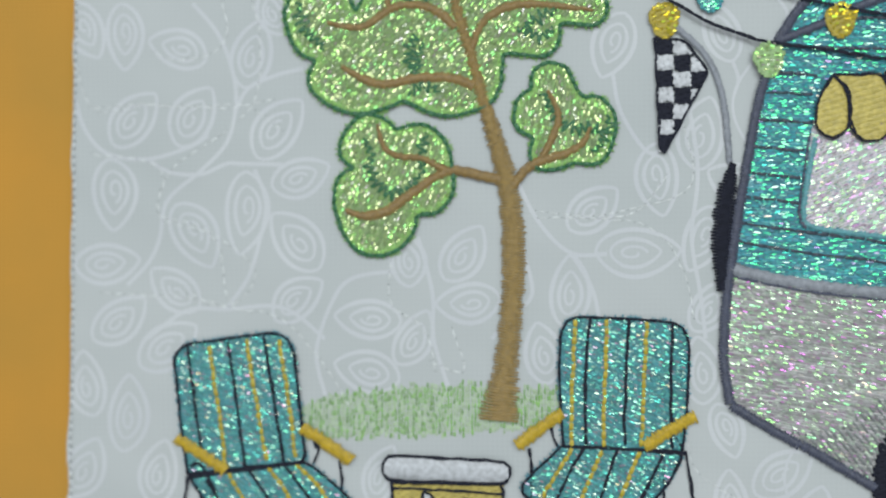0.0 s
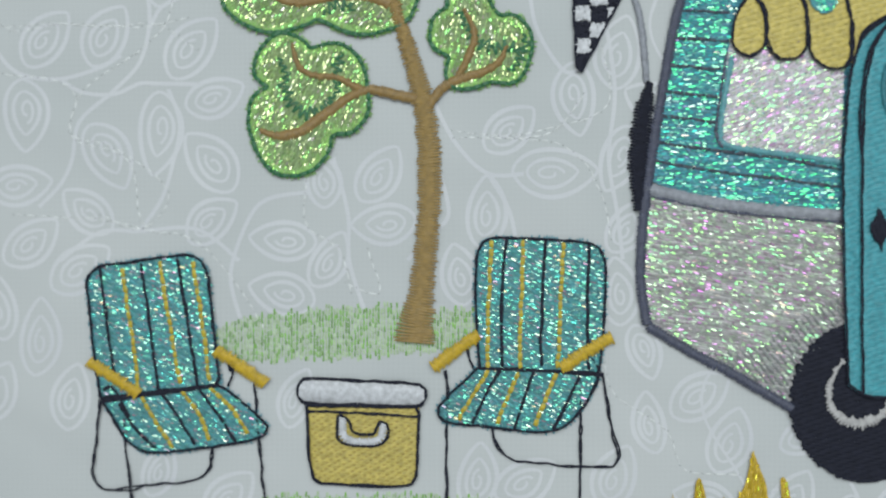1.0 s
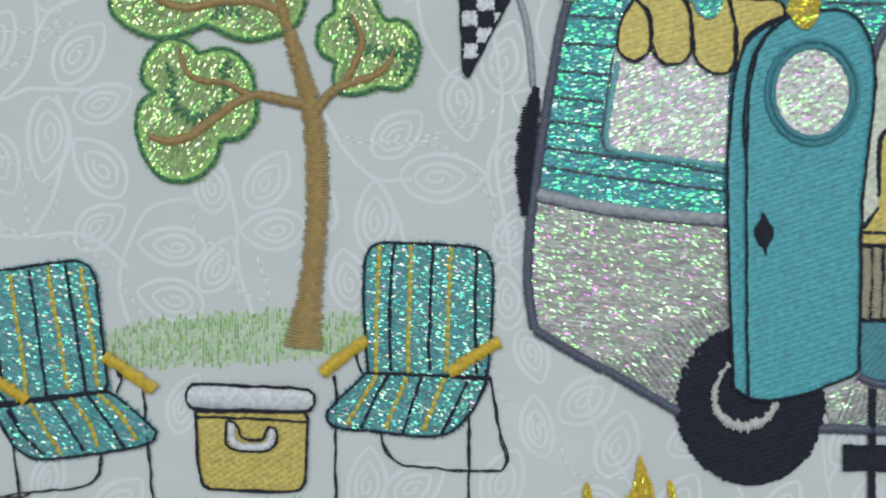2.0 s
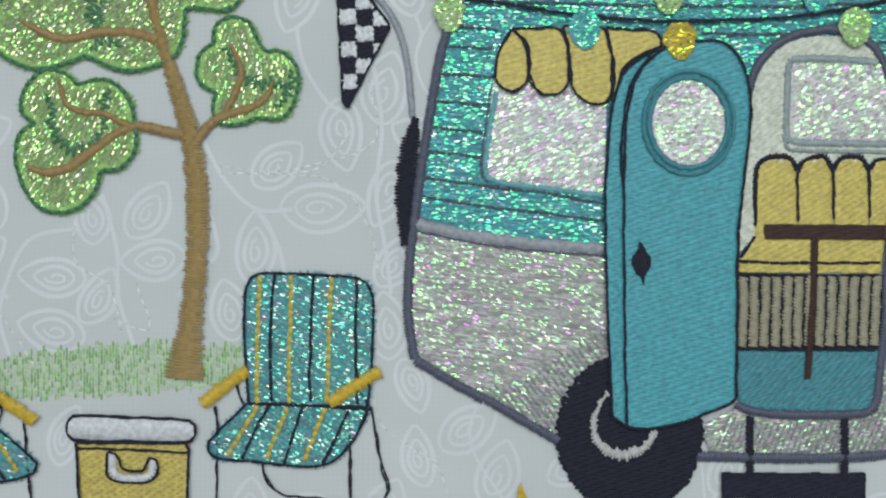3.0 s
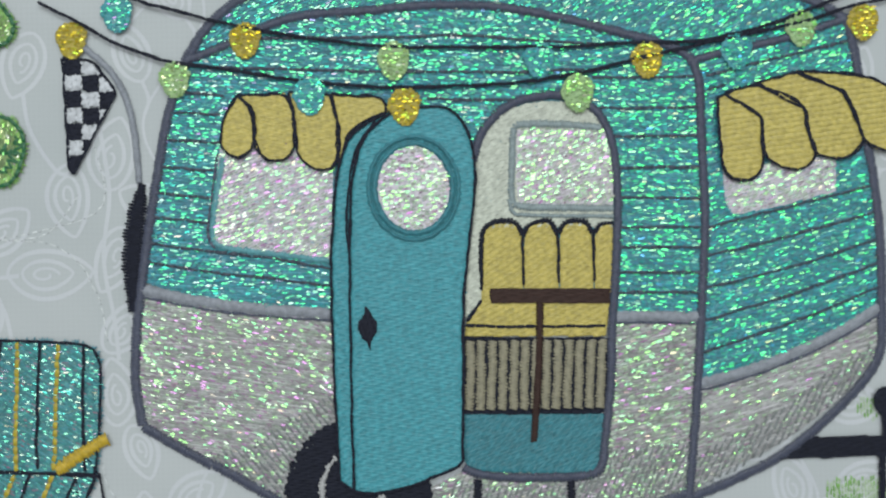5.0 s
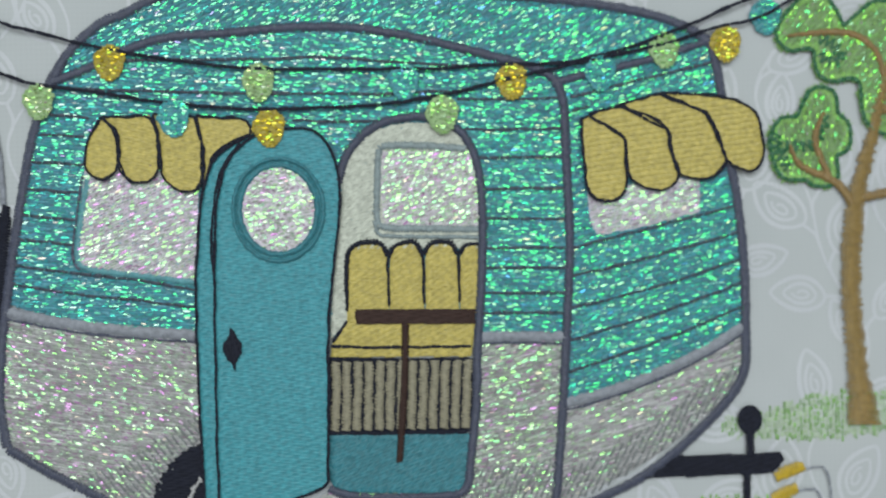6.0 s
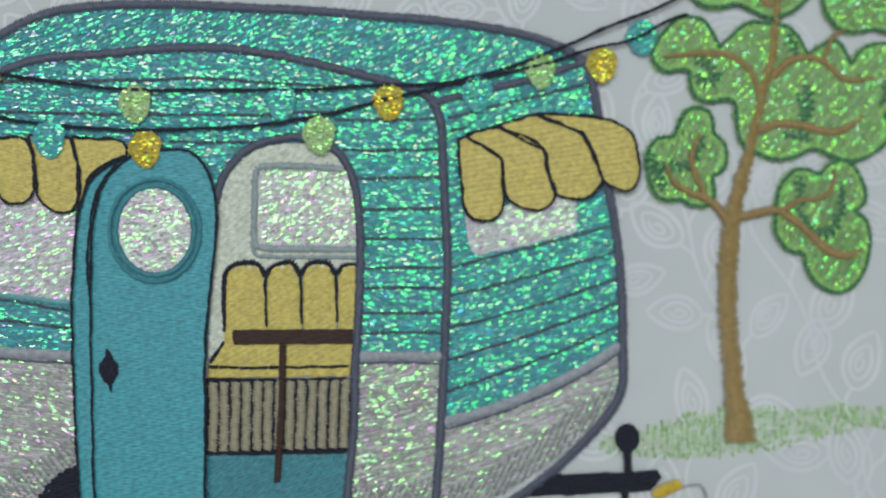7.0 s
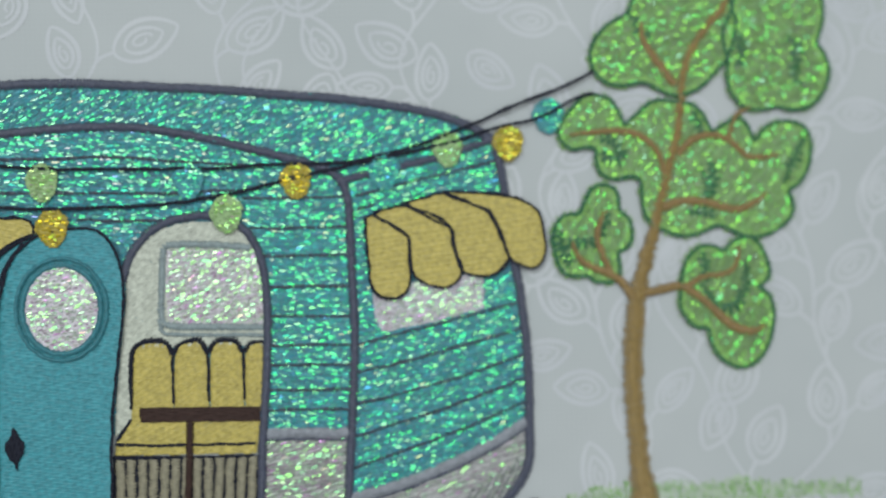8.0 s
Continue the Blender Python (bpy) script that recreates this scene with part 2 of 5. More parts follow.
def link_mesh(name, verts, faces, material, parent=None, label="", smooth=True):
    me = bpy.data.meshes.new(name)
    n = len(faces[0])
    loops = np.asarray(faces, np.int32)
    me.vertices.add(len(verts))
    me.vertices.foreach_set("co", (np.asarray(verts) * MM).astype(np.float32).ravel())
    me.loops.add(loops.size)
    me.loops.foreach_set("vertex_index", loops.ravel())
    me.polygons.add(len(loops))
    me.polygons.foreach_set("loop_start", np.arange(0, loops.size, n, dtype=np.int32))
    me.polygons.foreach_set("use_smooth", np.full(len(loops), smooth))
    me.update(calc_edges=True)
    me.materials.append(material)
    ob = new(name, me)
    ob.parent = parent
    if label:
        tagged(ob, label)
    return ob


def sew(name, segs, material, parent, z=0.1, w=0.4, h=0.22, label="", follow=False, joined=True):
    """Stitches as small rounded threads, each dipping into the cloth at its ends, as one part."""
    g = np.asarray(segs, float)
    n, k = len(g), len(STATION)
    d = g[:, 2:] - g[:, :2]
    length = np.maximum(np.hypot(d[:, 0], d[:, 1]), 1e-6)
    side = np.c_[-d[:, 1], d[:, 0]] / length[:, None]
    base = z + rng.uniform(-0.03, 0.03, n)
    if follow:
        base = base + relief((g[:, 0] + g[:, 2]) / 2, (g[:, 1] + g[:, 3]) / 2)
    wide = w * rng.uniform(0.88, 1.12, n)
    mid = g[:, None, :2] + STATION[None, :, None] * d[:, None, :]
    verts = np.zeros((n, k, 3, 3))
    for j, (o, up) in enumerate(((-0.5, 0.0), (0.0, 1.0), (0.5, 0.0))):
        verts[:, :, j, :2] = mid + side[:, None, :] * (o * wide[:, None] * SLIM[None, :])[:, :, None]
        verts[:, :, j, 2] = base[:, None] + h * LOFT[None, :] * (0.45 + 0.55 * up)
    i = np.arange(n)[:, None, None] * (k * 3) + np.arange(k - 1)[None, :, None] * 3 + np.arange(2)[None, None, :]
    faces = np.stack([i, i + 1, i + 4, i + 3], axis=-1)[..., ::-1].reshape(-1, 4)
    if joined:
        # the thread runs on under the cloth from stitch to stitch
        hop = np.hypot(*(g[1:, :2] - g[:-1, 2:]).T) < 1.6
        a = (np.arange(n - 1)[hop] * k + k - 1) * 3
        b = np.arange(1, n)[hop] * k * 3
        faces = np.vstack([faces, np.stack([a + 1, a, b, b + 1], axis=-1), np.stack([a + 2, a + 1, b + 1, b + 2], axis=-1)])
    return link_mesh(name, verts.reshape(-1, 3), faces, material, parent, label)


def sheet(name, outline, material, parent, z, label=""):
    """A thin flat piece cut to an outline, with an edge of its own thickness."""
    bm = bmesh.new()
    keep = [outline[0]]
    for p in outline[1:]:
        if np.hypot(*(p - keep[-1])) > 0.25:
            keep.append(p)
    face = bm.faces.new([bm.verts.new((x * MM, y * MM, z * MM)) for x, y in keep])
    if face.normal.z < 0:
        face.normal_flip()
    bm.normal_update()
    made = bmesh.ops.extrude_face_region(bm, geom=[face])
    for v in made["geom"]:
        if isinstance(v, bmesh.types.BMVert):
            v.co.z += 0.04 * MM
    bmesh.ops.triangulate(bm, faces=bm.faces[:])
    bmesh.ops.recalc_face_normals(bm, faces=bm.faces[:])
    me = bpy.data.meshes.new(name)
    bm.to_mesh(me)
    bm.free()
    me.materials.append(material)
    ob = new(name, me)
    ob.parent = parent
    if label:
        tagged(ob, label)
    return ob


def inside(p, outline):
    """Which points lie inside an outline."""
    a, b = outline, np.roll(outline, -1, axis=0)
    x, y = p[:, :1], p[:, 1:]
    rise = np.where(np.abs(b[:, 1] - a[:, 1]) < 1e-9, 1e-9, b[:, 1] - a[:, 1])
    cross = ((a[:, 1] > y) != (b[:, 1] > y)) & (x < a[:, 0] + (y - a[:, 1]) / rise * (b[:, 0] - a[:, 0]))
    return cross.sum(axis=1) % 2 == 1


COVERED = []


def folds(name, outline, angle, material, parent, z=0.3, spacing=0.5, cover=0.5, size=(0.5, 1.4), wide=0.28, tilt=13.0, label="", lean=0.0, shift=0.0):
    """Small bright folds of film that show between the rows of thread, each at its own tilt."""
    got, turn = rows_in(outline, angle, spacing, 0.0)
    at, run = [], []
    for k, a, b, y in got:
        x = a + rng.uniform(0.1, 1.2)
        while x < b - 0.5:
            r = rng.uniform(*size)
            if rng.random() < cover:
                at.append((x + r / 2, y + shift * spacing + rng.uniform(-0.09, 0.09)))
                run.append(r)
            x += r + rng.uniform(0.05, 0.35)
    if not at:
        return None
    c, r = np.array(at), np.array(run)
    if z < 0.45:
        clear = np.ones(len(c), bool)
        for line in COVERED:
            clear &= ~inside(c @ turn, line)
        c, r = c[clear], r[clear]
    n = len(c)
    wd = wide * rng.uniform(0.6, 1.15, n)
    slope = np.radians(rng.normal(0, tilt, (n, 2)))
    skew = np.radians(rng.normal(lean, 8, n))
    rim = np.array([(-0.5, -0.12), (-0.3, -0.5), (0.3, -0.5), (0.5, 0.12), (0.3, 0.5), (-0.3, 0.5)])
    lx, ly = rim[None, :, 0] * r[:, None], rim[None, :, 1] * wd[:, None]
    x = c[:, None, 0] + lx * np.cos(skew)[:, None] - ly * np.sin(skew)[:, None]
    y = c[:, None, 1] + lx * np.sin(skew)[:, None] + ly * np.cos(skew)[:, None]
    lift = lx * np.tan(slope[:, :1]) + ly * np.tan(slope[:, 1:])
    lift = lift - np.minimum(lift.min(axis=1, keepdims=True), 0) * 0.5
    xy = np.stack([x, y], axis=-1) @ turn
    verts = np.concatenate([xy, (z + lift)[..., None]], axis=-1).reshape(-1, 3)
    faces = np.arange(n * 6).reshape(n, 6)
    return tagged(link_mesh(name, verts, faces, material, parent, label, smooth=False), kind="stuff")


def thing(name, at, label, category, group=""):
    ob = new(name)
    ob.location = (0, 0, 0)
    ob.empty_display_size = 0.002
    return tagged(ob, label, category, group)


def part_empty(name, parent, label=""):
    ob = new(name)
    ob.parent = parent
    ob.empty_display_size = 0.002
    if label:
        tagged(ob, label)
    return ob


def glitter(name, pts, angle, thread_mat, film_mat, parent, z=0.1, cover=0.5, tilt=13.0, pitch=0.42, label="", smooth=True, size=(0.55, 1.5), wide=0.24, lean=0.0):
    """A stitched area over film: the film's ground, open rows of thread, and between them the folds that catch the light."""
    line = spline(pts, True) if smooth else np.array(pts, float)
    area = sheet(name, line, thread_mat, parent, z, label)
    tagged(sew("thread_fill", fill_stitches(line, angle, pitch, 3.4, 0.15, 0.03), thread_mat, area, z + 0.13, 0.27, 0.2, joined=False), kind="stuff")
    folds("film_glitter", line, angle, film_mat, area, z + 0.27, pitch, min(0.95, cover * 1.5), size, wide, tilt, lean=lean, shift=0.5)
    return area


def dense(name, pts, angle, material, parent, z=0.12, length=3.2, label="", smooth=True, edge=0.14, h=0.24, trim=0.05, under=None):
    """A closely filled area of thread."""
    line = spline(pts, True) if smooth else np.array(pts, float)
    ob = sew(name, fill_stitches(line, angle, 0.36, length, edge, 0.02, trim), material, parent, z, 0.47, h, label)
    sheet("underlay", line, under or material, ob, z - 0.06)
    return ob


def cord(name, pts, material, parent, z=0.45, w=0.42, closed=False, passes=2, length=1.8, label="", stray=0.09):
    return sew(name, run_stitches(spline(pts, closed), length, passes, stray), material, parent, z, w, 0.25, label)


def band(name, pts, width, material, parent, z=0.3, closed=False, rag=0.1, h=0.42, label="", spacing=0.28, slant=0.0):
    return sew(name, satin_stitches(spline(pts, closed), width, spacing, rag, slant), material, parent, z, 0.4, h, label)


# ---- the surface under the quilt ----
def box(name, lo, hi, material, parent=None, label="", bevel=0.0):
    bm = bmesh.new()
    bmesh.ops.create_cube(bm, size=1.0)
    for v in bm.verts:
        v.co = Vector([(a + b) / 2 + c * (b - a) for a, b, c in zip(lo, hi, v.co)])
    if bevel:
        bmesh.ops.bevel(bm, geom=bm.edges[:], offset=bevel, segments=2, affect="EDGES")
    me = bpy.data.meshes.new(name)
    bm.to_mesh(me)
    bm.free()
    me.materials.append(material)
    ob = new(name, me)
    ob.parent = parent
    if label:
        tagged(ob, label)
    return ob


TABLE_TOP = cloth("table_laminate", (0.42, 0.40, 0.37), (0.46, 0.44, 0.41), 200.0, 8.0, 0.4)
tagged(box("ground", (-0.22, -0.16, -0.02), (0.42, 0.26, -0.0062), TABLE_TOP, bevel=0.003), "plain pale table surface under the quilt", "table surface", kind="structure")

# ---- the quilt ----
quilt = tagged(new("quilt"), "pale grey leaf-print quilted wall hanging with gold border", "quilt")
EDGE_TOP, EDGE_LOW = [(-56.9, 86.6), (-58.5, -3.1)]
SLOPE = (EDGE_TOP[0] - EDGE_LOW[0]) / (EDGE_TOP[1] - EDGE_LOW[1])


def seam_x(y):
    return EDGE_LOW[0] + (y - EDGE_LOW[1]) * SLOPE


def cloth_grid(name, x0, x1, y0, y1, step, height, material, parent, label, left=None):
    nx, ny = int((x1 - x0) / step) + 1, int((y1 - y0) / step) + 1
    X, Y = np.meshgrid(np.linspace(x0, x1, nx), np.linspace(y0, y1, ny))
    if left is not None:
        X = left(X, Y)
    verts = np.stack([X, Y, height(X, Y)], axis=-1).reshape(-1, 3)
    i = (np.arange(ny - 1)[:, None] * nx + np.arange(nx - 1)[None, :]).reshape(-1)
    return link_mesh(name, verts, np.stack([i, i + 1, i + nx + 1, i + nx], axis=-1), material, parent, label)


X0, X1, Y0, Y1 = EDGE_LOW[0] - 1.0, 330.0, -75.0, 175.0
cloth_grid("front_cloth", X0 + 0.6, X1, Y0, Y1, 1.2, relief, COTTON, quilt, "pale grey cotton with a tone-on-tone leaf print")
box("batting", (X0 * MM, Y0 * MM, -0.006), (X1 * MM, Y1 * MM, -0.0012), BACKING, quilt, "white batting and backing")


def roll(X, Y):
    u = (seam_x(Y) - X)
    return 0.75 * (1 - np.exp(-np.maximum(u, 0) / 1.2)) - 0.3 + 0.12 * np.sin(X * 0.3 + 0.05 * Y) * np.sin(Y * 0.08)


cloth_grid("border_strip", 0, 45, Y0, Y1, 0.6, roll, GOLD_COTTON, quilt, "plain golden yellow cotton border strip", left=lambda X, Y: seam_x(Y) - X)
box("border_batting", ((X0 - 45) * MM, Y0 * MM, -0.006), ((X0 - 0.2) * MM, Y1 * MM, -0.0012), BACKING, quilt, "white batting under the border")
seam = np.array([(seam_x(y) + 0.35, y) for y in np.arange(Y0, Y1, 0.5)])
sew("seam_stitches", run_stitches(seam, 1.45, 1, 0.03, 0.45), CLEAR, quilt, 0.05, 0.4, 0.2, "pale seam stitches", True)
holes, _ = even(seam, 1.45)
sew("seam_holes", np.c_[holes[:, 0] - 0.1, holes[:, 1] + 0.2, holes[:, 0] + 0.1, holes[:, 1] - 0.2], HOLE, quilt, 0.12, 0.32, 0.1, "dark needle holes", True)


def ribbon(lines, z):
    """Flat printed lines that follow the cloth; each line: points and widths."""
    verts, faces = [], []
    for i, (q, w) in enumerate(lines):
        t = tangents(q)
        lay = z + 0.000012 * i
        n = np.c_[-t[:, 1], t[:, 0]] * (w / 2)[:, None]
        b = len(verts)
        for a in (q + n, q - n):
            verts.extend(np.c_[a, relief(a[:, 0], a[:, 1]) + lay].tolist())
        k = len(q)
        faces.extend([(b + j, b + k + j, b + k + j + 1, b + j + 1) for j in range(k - 1)])
    return verts, faces


def leaf_lines(cx, cy, angle, length, plump=0.6):
    """A printed leaf: an almond outline, a smaller one inside and a curled eye."""
    c, s = math.cos(radians(angle)), math.sin(radians(angle))
    bend = 0.05 * math.sin(cx * 1.7 + cy) * length
    out = []
    u = np.linspace(0, 1, 30)
    for k, grow in enumerate((1.0, 0.6)):
        size = length * grow
        for sign in (1, -1):
            x = (u - 0.5) * size - (1 - grow) * length * 0.08
            y = sign * plump * size * 1.38 * u ** 0.66 * (1 - u) ** 0.82 + bend * grow * (2 * u - 1) ** 2
            out.append((np.c_[cx + x * c - y * s, cy + x * s + y * c], (0.55 + 0.3 * np.sin(u * math.pi)) * (1 if k == 0 else 0.85)))
    a = np.linspace(0, 2.1 * math.pi, 32)
    r = length * 0.11 * (1 - a / (3.2 * math.pi))
    x, y = r * np.cos(a) * 1.6 - length * 0.07, r * np.sin(a) * plump * 1.5
    out.append((np.c_[cx + x * c - y * s, cy + x * s + y * c], np.full(32, 0.5)))
    return out


# leaves: centre, the way the tip points, length and plumpness
LEAVES_WEST = [(-47.5, 80.0, -88, 12, 0.54), (-37.9, 77.9, 160, 11, 0.6), (-24.6, 76.7, 75, 12.5, 0.56), (-54.9, 81.2, -65, 11, 0.6), (-46.2, 65.3, 50, 12, 0.6), (-35.4, 65.7, 60, 12, 0.62), (-20.1, 63.5, 52, 13, 0.58), (-49.6, 51.6, -88, 13, 0.6), (-25.6, 48.1, -95, 15, 0.5), (-15.8, 54.4, 20, 11, 0.6), (-34.8, 44.4, -60, 13, 0.6), (-16.6, 43.3, 130, 13, 0.6), (-51.1, 39.1, 5, 12, 0.58), (-38.9, 34.5, 140, 11, 0.6), (-16.7, 32.9, 40, 11, 0.6), (-48.8, 28.9, 38, 12, 0.58), (-40.1, 24.3, 35, 12.5, 0.6), (-55.3, 17.5, 100, 12, 0.55), (-47.3, 12.2, 85, 14, 0.5), (-55.5, 2.1, 60, 12, 0.6)]
LEAVES_MID = [(36.1, 48.5, 40, 11, 0.62), (44.0, 40.7, 0, 15, 0.56), (32.1, 34.1, 85, 13, 0.52), (13.3, 40.7, 55, 11.5, 0.6), (13.9, 31.8, 185, 11.5, 0.6), (27.3, 23.1, 100, 11, 0.6), (47.2, 53.6, -85, 13, 0.55), (55.3, 43.0, -110, 12, 0.55), (39.6, 77.4, -110, 12, 0.6), (54.9, 61.8, 80, 13, 0.6), (55.2, 20.1, 95, 12, 0.55), (56.5, 31.1, 60, 10, 0.6), (-4.0, 29.1, 175, 12, 0.55), (-4.2, 19.8, 165, 12, 0.6), (3.3, 39.9, 100, 10, 0.6), (4.5, 25.6, 60, 11, 0.55), (-21.0, 84.2, 110, 9, 0.6), (-13.1, 45.8, -70, 10, 0.5)]
LEAVES_LOW = [(38.8, -13.4, 30, 12, 0.6), (30.4, -12.4, 80, 12, 0.55), (54.1, -12.4, 70, 12, 0.6), (-1.9, 1.5, 70, 11, 0.5), (-26.1, -11.5, 70, 10, 0.55), (-42.1, 1.6, 80, 12, 0.55),
              (69.0, 1.9, 35, 12, 0.6), (60.0, -2.9, 100, 11, 0.5), (74.3, -6.1, 70, 12, 0.6), (16.1, -20.0, 20, 11, 0.6), (-13.9, -16.3, 50, 12, 0.6), (59.5, 9.5, -70, 10, 0.55)]
VINES = [
    [(-57.3, 70.5), (-55.0, 63.3), (-50.9, 59.0), (-43.7, 58.0), (-36.5, 59.9), (-32.6, 62.1)],
    [(-43.7, 58.0), (-39.6, 55.6), (-33.9, 55.2), (-29.3, 57.0), (-26.3, 57.0), (-19.1, 56.8)],
    [(-34.5, 55.3), (-29.3, 60.6), (-27.6, 67.1), (-28.0, 73.2), (-30.7, 80.3), (-35.3, 85.9)],
    [(-27.6, 66.6), (-25.2, 70.6), (-20.0, 72.9), (-15.5, 73.9)],
    [(-34.5, 55.3), (-40.1, 50.5), (-41.5, 43.9), (-43.6, 39.4), (-47.5, 35.3)],
    [(-29.5, 30.9), (-25.4, 36.8), (-23.5, 42.8), (-22.2, 49.9), (-24.2, 56.0)],
    [(-43.9, 25.6), (-36.7, 30.7), (-29.5, 30.9), (-19.3, 31.2), (-11.7, 25.6)],
    [(-11.7, 15.5), (-13.2, 23.6), (-10.1, 32.7), (-6.5, 36.5), (1.1, 37.7)],
    [(22.7, 53.6), (26.6, 46.1), (32.1, 40.8), (38.5, 40.6)],
    [(32.1, 40.8), (35.8, 34.6), (37.2, 28.6)],
    [(5.1, 43.7), (7.6, 33.7), (7.8, 25.6), (10.5, 16.6)],
    [(23.6, 41.6), (25.3, 33.6), (21.6, 29.6), (18.1, 25.6)],
    [(52.4, 69.3), (49.9, 61.4), (46.0, 58.4), (41.1, 65.4), (39.6, 72.4)],
    [(52.4, 69.3), (54.4, 55.4), (53.3, 43.5), (54.8, 33.6), (55.7, 25.6)],
]
print_lines, taken = [], []
bound = random.Random(11)


def try_leaf(x, y, angle, length, plump, room):
    if taken and min((x - u) ** 2 + (y - v) ** 2 for u, v, a, n in taken) < room ** 2:
        return
    taken.append((x, y, angle, length))
    print_lines.extend(leaf_lines(x, y, angle, length, plump))


for x, y, a, length, plump in LEAVES_WEST + LEAVES_MID + LEAVES_LOW:
    try_leaf(x, y, a, length, plump, 6.5)
for pts in VINES:
    q = spline(pts, False, 0.6)
    print_lines.append((q, np.full(len(q), 0.72)))
# beyond the flag: long wandering vines with leaves on short stems to either side
for i in range(21):
    x0, phase, slope = -62 + 19.0 * i, bound.uniform(0, 6.3), bound.uniform(-0.25, 0.25)
    v = np.arange(-74, 174, 0.8)
    q = np.c_[x0 + slope * (v - 40) + 5.5 * np.sin(v / 10.5 + phase) + 2.5 * np.sin(v / 5.2 + 2 * phase), v]
    q = q[(q[:, 0] > 58) | ((q[:, 1] < -24) & (q[:, 0] > -55))]
    if len(q) < 30:
        continue
    print_lines.append((q, np.full(len(q), 0.5)))
    t = tangents(q)
    for n, k in enumerate(range(6, len(q) - 6, 7)):
        side = 1 if n % 2 else -1
        lean = math.degrees(math.atan2(t[k, 1], t[k, 0])) + side * bound.uniform(38, 62)
        reach, length = bound.uniform(2.5, 4.0), bound.uniform(9.5, 12.5)
        c, d = math.cos(radians(lean)), math.sin(radians(lean))
        before = len(taken)
        try_leaf(q[k, 0] + c * (reach + length / 2), q[k, 1] + d * (reach + length / 2), lean, length, bound.uniform(0.48, 0.6), 8.6)
        if len(taken) > before:
            stem = spline([tuple(q[k - 3]), tuple(q[k] + 0.5 * np.array((c, d))), tuple(q[k] + (reach + 0.4) * np.array((c, d)))], False, 0.6)
            print_lines.append((stem, np.full(len(stem), 0.62)))
for _ in range(3000):
    x, y, a, length, plump = bound.uniform(-54, 320), bound.uniform(-70, 170), bound.uniform(0, 360), bound.uniform(8.5, 12.5), bound.uniform(0.5, 0.62)
    if x > 60 or y < -24 or y > 92:
        try_leaf(x, y, a, length, plump, 8.4)
verts, faces = ribbon(print_lines, 0.02)
tagged(link_mesh("leaf_print", verts, faces, PRINT, quilt, "white printed vine of curled leaves"), kind="stuff")

# quilting lines that wander over the cloth
def quilting_line(line):
    q = spline(line)
    sew("quilting_line", run_stitches(q, 2.1, 1, 0.12, 0.5), CLEAR, quilt, 0.02, 0.24, 0.09, "pale wandering quilting stitches", True)
    h, _ = even(q, 2.1)
    sew("needle_holes", np.c_[h[:, 0] - 0.11, h[:, 1], h[:, 0] + 0.11, h[:, 1] + 0.05], HOLE, quilt, 0.06, 0.12, 0.04, "tiny needle holes", True)


quilting_line([(-56.8, 75.5), (-53.2, 66.8), (-43.4, 67.7), (-35.2, 67.1), (-26.0, 67.5), (-19.0, 62.9)])
quilting_line([(-30.0, 86.2), (-29.0, 80.2), (-32.1, 76.7), (-39.3, 75.8), (-42.3, 77.3)])
quilting_line([(-24.4, 86.1), (-23.1, 80.1), (-24.0, 69.0), (-29.1, 63.0), (-39.4, 56.0), (-41.5, 48.0), (-34.3, 45.9), (-24.2, 37.8), (-29.3, 31.2), (-36.5, 33.8)])
quilting_line([(-54.0, 59.0), (-45.9, 57.9), (-40.9, 55.8), (-41.9, 47.9), (-36.9, 45.8), (-30.8, 42.8), (-28.9, 31.8), (-20.9, 29.8), (-13.9, 23.8), (-6.9, 12.9)])
quilting_line([(-53.9, 67.4), (-43.8, 67.8), (-28.7, 67.2), (-20.6, 68.6)])
quilting_line([(0.2, 39.6), (0.2, 31.7), (6.1, 27.7), (8.1, 19.8)])
quilting_line([(26.0, 48.3), (35.8, 47.3), (45.7, 49.2), (53.5, 53.0), (51.6, 64.8)])
quilting_line([(26.3, 47.0), (35.1, 46.9), (45.9, 45.3), (51.8, 37.9), (53.7, 29.1)])
quilting_line([(-52.2, 33.9), (-42.0, 33.4), (-36.0, 32.9), (-24.9, 30.3)])
quilting_line([(52.5, 7.6), (54.5, 1.7), (63.3, -4.2), (66.2, -11.0), (75.9, -12.0)])
quilting_line([(11.1, 27.7), (13.1, 19.7), (7.1, 21.7)])
quilting_line([(31.1, 46.9), (43.0, 47.7), (49.0, 54.6)])

